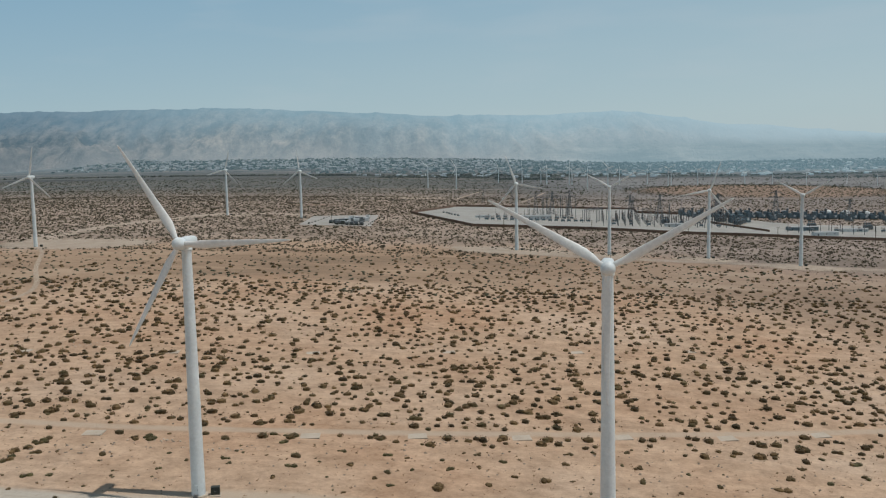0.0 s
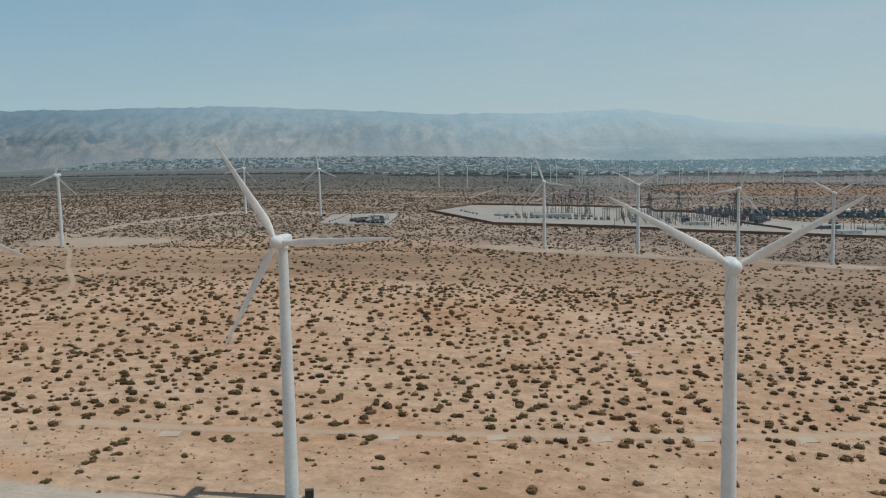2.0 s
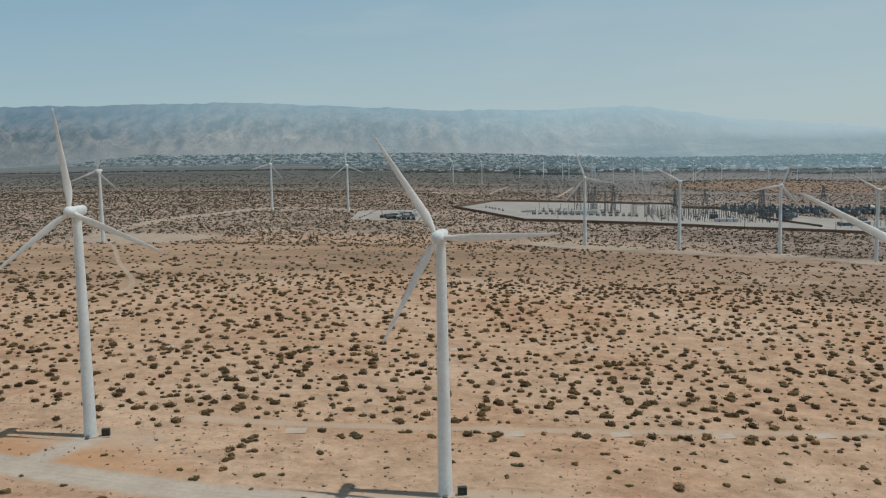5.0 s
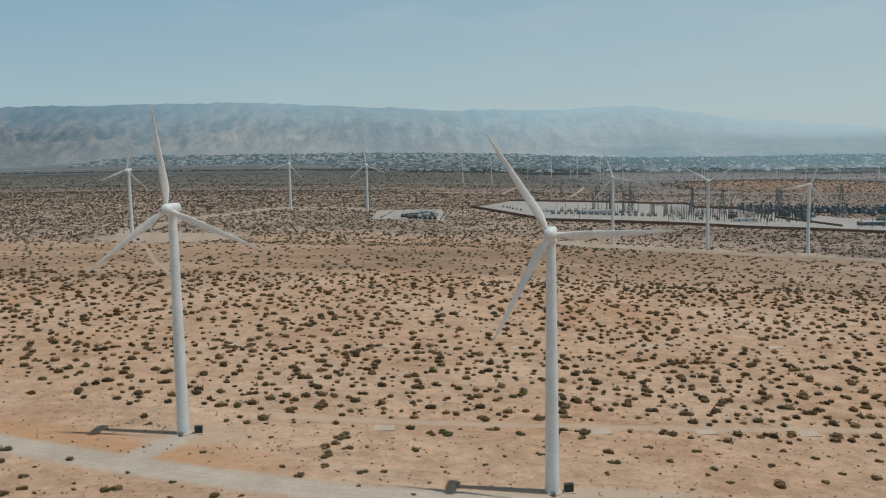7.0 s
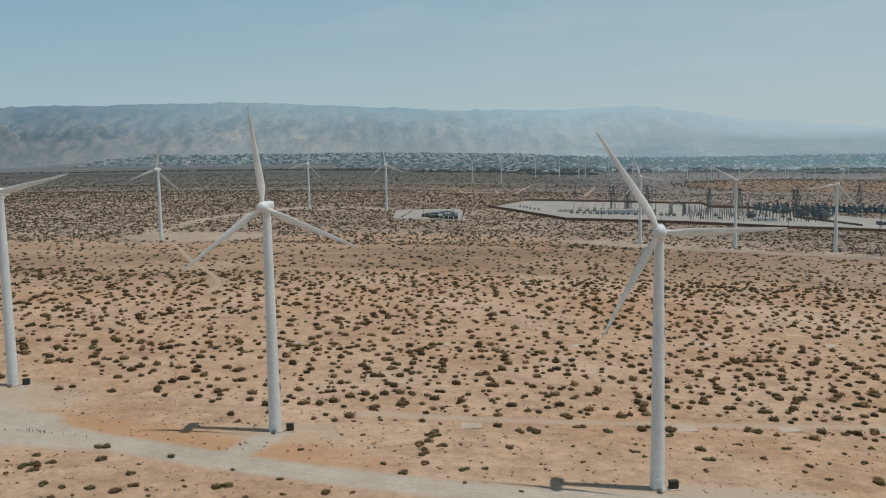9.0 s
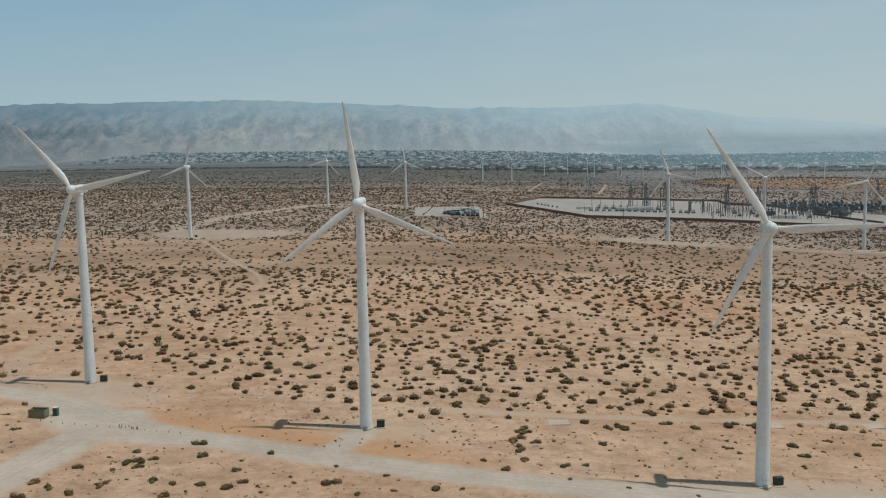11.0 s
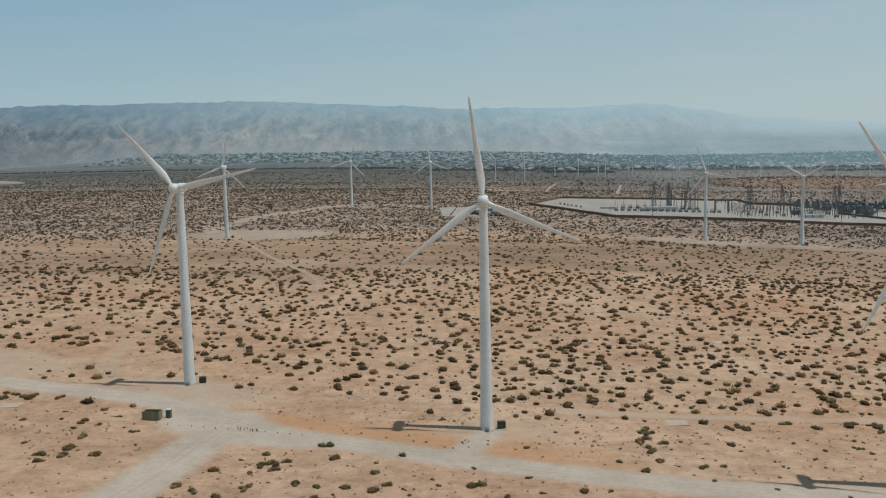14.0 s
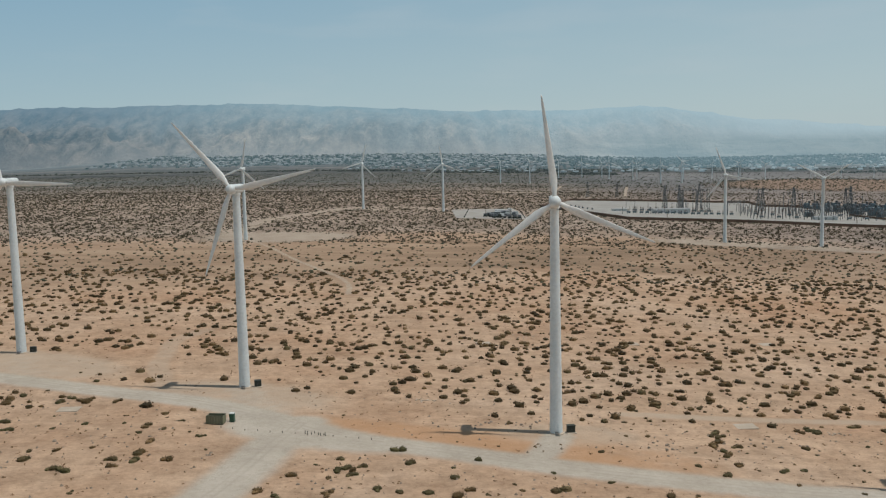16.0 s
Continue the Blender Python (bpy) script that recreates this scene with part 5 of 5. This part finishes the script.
def bush_mesh(seed):
    """A creosote bush about 1.3 m in radius: wiry stems and many small leaf tufts in uneven lobes."""
    r = np.random.default_rng(seed)
    cores = np.column_stack([r.normal(0, 0.36, (5, 2)), np.zeros(5)])
    V, F = bushes(cores, r.uniform(0.5, 0.85, 5), 0.8, 64, seed + 50, 0.115)
    V[:, 2] = np.maximum(V[:, 2], -0.05)
    V = V.tolist()
    me = bpy.data.meshes.new("creosote_bush")
    for k in range(9):
        a, l = r.uniform(0, 6.3), r.uniform(0.5, 1.0)
        b = len(V)
        ex, ey = math.cos(a) * l, math.sin(a) * l
        V += [(-0.03, 0, -0.1), (0.03, 0, -0.1), (ex + 0.015, ey, 0.8 * l), (ex - 0.015, ey, 0.8 * l)]
        F.append([b, b + 1, b + 2, b + 3])
    me.from_pydata(V, [], F)
    me.materials.append(M_BUSH)
    me.materials.append(M_STEM)
    for p in me.polygons[-9:]:
        p.material_index = 1
    return me


kinds = [bush_mesh(s) for s in range(8)]
r = random.Random(9)


def creosote(x, y, radius):
    """One bush of about that radius; the larger ones stand taller."""
    s = radius / (0.78 if radius < 1.15 else 0.92)
    o = new("creosote_bush", kinds[r.randrange(8)])
    o.matrix_basis = ground_pose(x, y, r.uniform(0, 360)) @ Matrix.Diagonal((s * r.uniform(0.9, 1.2), s, s * r.uniform(0.8, 1.1), 1))
    size = "small" if radius < 0.6 else "large spreading" if radius > 1.05 else "rounded"
    return tagged(o, size + " dusty olive creosote bush on bare sand", "bush", "desert bushes")


# the bushes along the road and below the concrete pads, from west to east
BUSHES_A = [
    (-259.5, 250.1, 0.8), (-245.1, 227.9, 0.8), (-240.3, 206.6, 1.3), (-240, 214.8, 0.8), (-239.2, 201.7, 1), (-232.8, 202.4, 1.3), (-210, 184.6,
    1.1), (-209.6, 176.3, 0.9), (-205.6, 182.2, 0.8), (-204.6, 194, 1.15), (-200.4, 178.9, 1.3), (-196.9, 192.9, 0.6), (-196, 183.9, 0.9), (-195.7,
    205.1, 0.8), (-195.6, 197.3, 1.3), (-193.8, 198.7, 1.3), (-192.4, 195.4, 0.9), (-190.5, 200.6, 0.8), (-186.5, 187, 0.9), (-182.8, 211.2, 1.1),
    (-181.8, 185.6, 0.7), (-181.6, 178.9, 1), (-180.2, 203.2, 0.9), (-176.2, 185.6, 0.9)]
BUSHES_B = [
    (-170.9, 200.6, 0.45), (-170.7, 194.4, 0.9), (-170.2, 184.2, 1), (-167.6, 187.7, 1.15), (-165.2, 205.8, 0.8), (-150, 188.4, 1.1), (-149.5, 198.4,
    0.45), (-138.1, 193.3, 0.5), (-136.1, 184.9, 0.45), (-127.4, 186.6, 0.9), (-122.1, 187, 0.45), (-111.7, 199.8, 0.9), (-109, 220, 1.3), (-108.1,
    213.2, 0.9), (-107.6, 215.9, 0.8), (-107.3, 206.6, 1.15), (-106.7, 223, 1.2), (-105.6, 227.5, 1), (-104.8, 230.4, 0.9), (-103.4, 220, 0.9),
    (-98.7, 203.6, 0.8), (-98.4, 195.1, 0.45), (-93.4, 204.7, 0.7), (-86.9, 219.7, 0.45)]
BUSHES_C = [
    (-86.8, 220, 0.9), (-86.3, 191.2, 0.5), (-83.6, 233.9, 0.8), (-82.8, 232.6, 0.8), (-79.5, 234.8, 1), (-79.1, 232.6, 0.9), (-72.4, 188, 0.45),
    (-70.9, 222.6, 0.4), (-66.4, 238.3, 1.15), (-60, 235.6, 1), (-56.2, 220, 0.7), (-54.6, 225.8, 0.45), (-54.5, 216.8, 0.45), (-52.8, 224.7, 0.4),
    (-47.9, 240.5, 0.9), (-43.6, 233.9, 0.8), (-43, 240, 1), (-39, 223.3, 1.2), (-38.8, 215.5, 0.8), (-24.9, 218.8, 0.8), (-18.7, 240.7, 1), (-16.3,
    227.8, 0.8), (-15.5, 214.7, 0.9), (-14.3, 205.9, 0.7)]
BUSHES_D = [
    (-3, 205.9, 1.5), (-0.3, 219.3, 0.8), (7.5, 221.8, 0.6), (9.1, 209.5, 0.8), (13.5, 226.5, 0.7), (15.6, 215.9, 0.8), (23, 213.9, 1.1), (29.5,
    226.5, 0.9), (46.8, 215.9, 0.8), (47.8, 237.9, 0.7), (48.3, 226, 0.8), (66, 215.1, 0.7), (67, 247.2, 0.7), (81.6, 214.3, 1.3), (86.5, 223.5, 1),
    (92.6, 231.7, 0.8), (95.8, 221.8, 0.8), (99.1, 250.5, 0.9), (101.5, 240.7, 0.8), (107.9, 227.8, 0.9), (110.1, 237.5, 1.2)]
BUSHES_E = [
    (-274.5, 247.4, 1), (-273, 251, 0.8), (-268.6, 248.3, 1.1), (-267.6, 251.5, 0.8), (-260, 248.3, 0.9), (-288.3, 246.1, 1.1), (-287, 253.3, 0.9),
    (-280.4, 228.9, 1.2), (-263.5, 201.7, 1.1), (-259, 207.6, 0.9), (-254.8, 196, 1), (-252.4, 194.3, 1), (-244.8, 202.1, 1), (-243.5, 197.8, 0.9),
    (-245.1, 225.6, 0.8), (-240.3, 224.8, 0.5), (-251.8, 209.9, 0.5), (-282.9, 259.4, 0.5), (-273.5, 270.5, 0.8), (-251.1, 228.9, 0.45), (-245.3,
    221.5, 0.6)]
LONE = BUSHES_A + BUSHES_B + BUSHES_C + BUSHES_D + BUSHES_E
for x, y, radius in LONE:
    creosote(x, y, radius)
FRONT_SCRUB = scatter(520, -345, 150, 172, 238, 21, keep=0.5)
gap = np.min(np.hypot(FRONT_SCRUB[:, :1] - np.array(LONE)[:, 0], FRONT_SCRUB[:, 1:] - np.array(LONE)[:, 1]), axis=1)
FRONT_SCRUB = FRONT_SCRUB[gap > 4]
for x, y in FRONT_SCRUB[:170]:
    creosote(x, y, r.choice((0.25, 0.3, 0.35, 0.45, 0.6)) if x > -262 else r.choice((0.3, 0.5, 0.8, 1.0)))
MID = np.concatenate([scatter(2800, -420, 330, 240, 330, 22), scatter(5700, -480, 390, 326, 530, 28), scatter(420, -480, 390, 500, 610, 23), scatter(700, -30, 430, 500, 690, 51), scatter(160, -480, -30, 560, 700, 52)])
bare = 0.72 * near_disc(MID, (-248, 268), (62, 26), -22, 0.5) + 0.6 * near_disc(MID, (-172, 240), (32, 11), -8, 0.6) + 0.45 * near_disc(MID, (-292, 330), (60, 26), -20, 0.8)
MID = MID[np.random.default_rng(77).random(len(MID)) > bare]
N = len(MID)
V, F = bushes(lift(MID), np.random.default_rng(1).choice((0.6, 0.85, 1.05, 1.2, 1.45, 1.8), N), 0.7, 34, 31, 0.16)
tagged(sheet("desert_scrub", V, F, M_BUSH), "scattered low creosote scrub on sand", "scrub", kind="stuff")
WASH = scatter(1900, 0, 0, 480, 720, 24, 0.62)
V, F = bushes(lift(WASH), np.random.default_rng(2).choice((0.5, 0.8, 1.1, 1.4), len(WASH)), 0.6, 6, 32, 0.3, 6)
tagged(sheet("wash_scrub", V, F, M_SCRUB), "sparse low brown scrub on the bare wash", "scrub", kind="stuff")
OLD = np.concatenate([scatter(40000, 0, 0, 690, 1600, 25, 0.60), scatter(8500, 0, 0, 1550, 1900, 29, 0.60), scatter(2300, 0, 0, 1850, 2200, 30, 0.60)])
OLD = OLD[np.random.default_rng(79).random(len(OLD)) > 0.42 * smooth((OLD[:, 0] + 60) / 250) * smooth((OLD[:, 1] - 1080) / 200)]
V, F = clump_cloud(lift(OLD), np.random.default_rng(3).choice((0.7, 1.0, 1.3, 1.7), len(OLD)), 0.6, 7, 33, 0.5)
tagged(sheet("old_scrub", V, F, M_SCRUB), "dense dark scrub on reddish soil", "scrub", kind="stuff")
FLAT = scatter(10000, 0, 0, 1750, 2900, 26, 0.58)
FLAT = FLAT[np.random.default_rng(78).random(len(FLAT)) > 0.5 * smooth((FLAT[:, 0] - 100) / 400)]
V, F = clump_cloud(lift(FLAT), np.random.default_rng(4).choice((1.0, 1.5, 2.1), len(FLAT)), 0.55, 5, 34, 0.6)
tagged(sheet("flat_scrub", V, F, M_FLATSCRUB), "dense grey-green scrub on the far flat", "scrub", kind="stuff")

HILL = scatter(2600, 380, 920, 1640, 2060, 61)
HILL = HILL[near_disc(HILL, (650, 1840), (300, 240), 0, 0.1) > 0.5]
V, F = clump_cloud(lift(HILL) + (0, 0, 0.6), np.random.default_rng(5).choice((1.0, 1.4, 1.9), len(HILL)), 0.7, 7, 36, 0.5)
tagged(sheet("hill_scrub", V, F, M_SCRUB), "scrub dotted over an orange sandy hill", "scrub", kind="stuff")
TUFTS = np.concatenate([scatter(3200, -350, 155, 174, 262, 41), scatter(5200, -420, 330, 255, 420, 42)])
V, F = clump_cloud(lift(TUFTS), np.random.default_rng(6).choice((0.14, 0.2, 0.28, 0.4), len(TUFTS)), 0.7, 9, 35, 0.4)
tagged(sheet("dry_tufts", V, F, M_DRYTUFT), "small dry brown tufts on the sand", "dry grass", kind="stuff")

# stones and rubble
STONES = scatter(1600, -345, 150, 178, 262, 27)
sv, sf = [], []
sr = np.random.default_rng(8)
for x, y, z in lift(STONES):
    s = sr.choice((0.12, 0.2, 0.3, 0.42))
    b = len(sv)
    pts = np.array([(1, 0, 0), (0.2, 0.9, 0), (-0.9, 0.3, 0), (-0.4, -0.9, 0), (0.6, -0.7, 0), (0.1, 0.1, 0.9)]) * s * sr.uniform(0.7, 1.3, (6, 3)) + (x, y, z)
    sv += pts.tolist()
    sf += [(b + k, b + (k + 1) % 5, b + 5) for k in range(5)]
tagged(sheet("loose_stones", sv, sf, M_STONE), "loose brown stones on the sand", "stones", kind="stuff")


def rubble(places, seed, size, material, label):
    """Broken pale lumps scattered round a few spots."""
    q = np.random.default_rng(seed)
    v, f = [], []
    for cx, cy, n, wx, wy in places:
        for _ in range(n):
            x, y = cx + q.normal(0, wx), cy + q.normal(0, wy)
            s = size * q.uniform(0.5, 1.4)
            k = len(v)
            p = np.array([(-1, -1, 0), (1, -0.8, 0), (0.9, 1, 0), (-0.8, 0.9, 0), (-0.7, -0.7, 0.9), (0.8, -0.6, 0.7), (0.6, 0.7, 0.8), (-0.6, 0.6, 1.0)]) * s * q.uniform(0.7, 1.2, (8, 3))
            v += (p + (x, y, land_at(x, y) - 0.03)).tolist()
            f += [tuple(k + i for i in face) for face in ((0, 1, 5, 4), (1, 2, 6, 5), (2, 3, 7, 6), (3, 0, 4, 7), (4, 5, 6, 7))]
    return tagged(sheet("rubble", v, f, material), label, "rubble", kind="stuff")


rubble([(-177.5, 254.5, 26, 3.2, 1.2), (-76, 232.5, 20, 3.0, 0.8), (-61, 227, 24, 5.0, 0.8), (-142, 345, 30, 5.0, 2.5)], 3, 0.24, M_PAD, "pale broken concrete rubble on the sand")
rubble([(-150, 233, 12, 5, 2), (-121, 219, 12, 4, 3), (-92, 222, 14, 5, 3), (-165, 232, 10, 4, 2), (-196, 190, 8, 5, 3), (-250, 215, 10, 8, 5)], 4, 0.33, M_STONE, "dark stones on the sand")
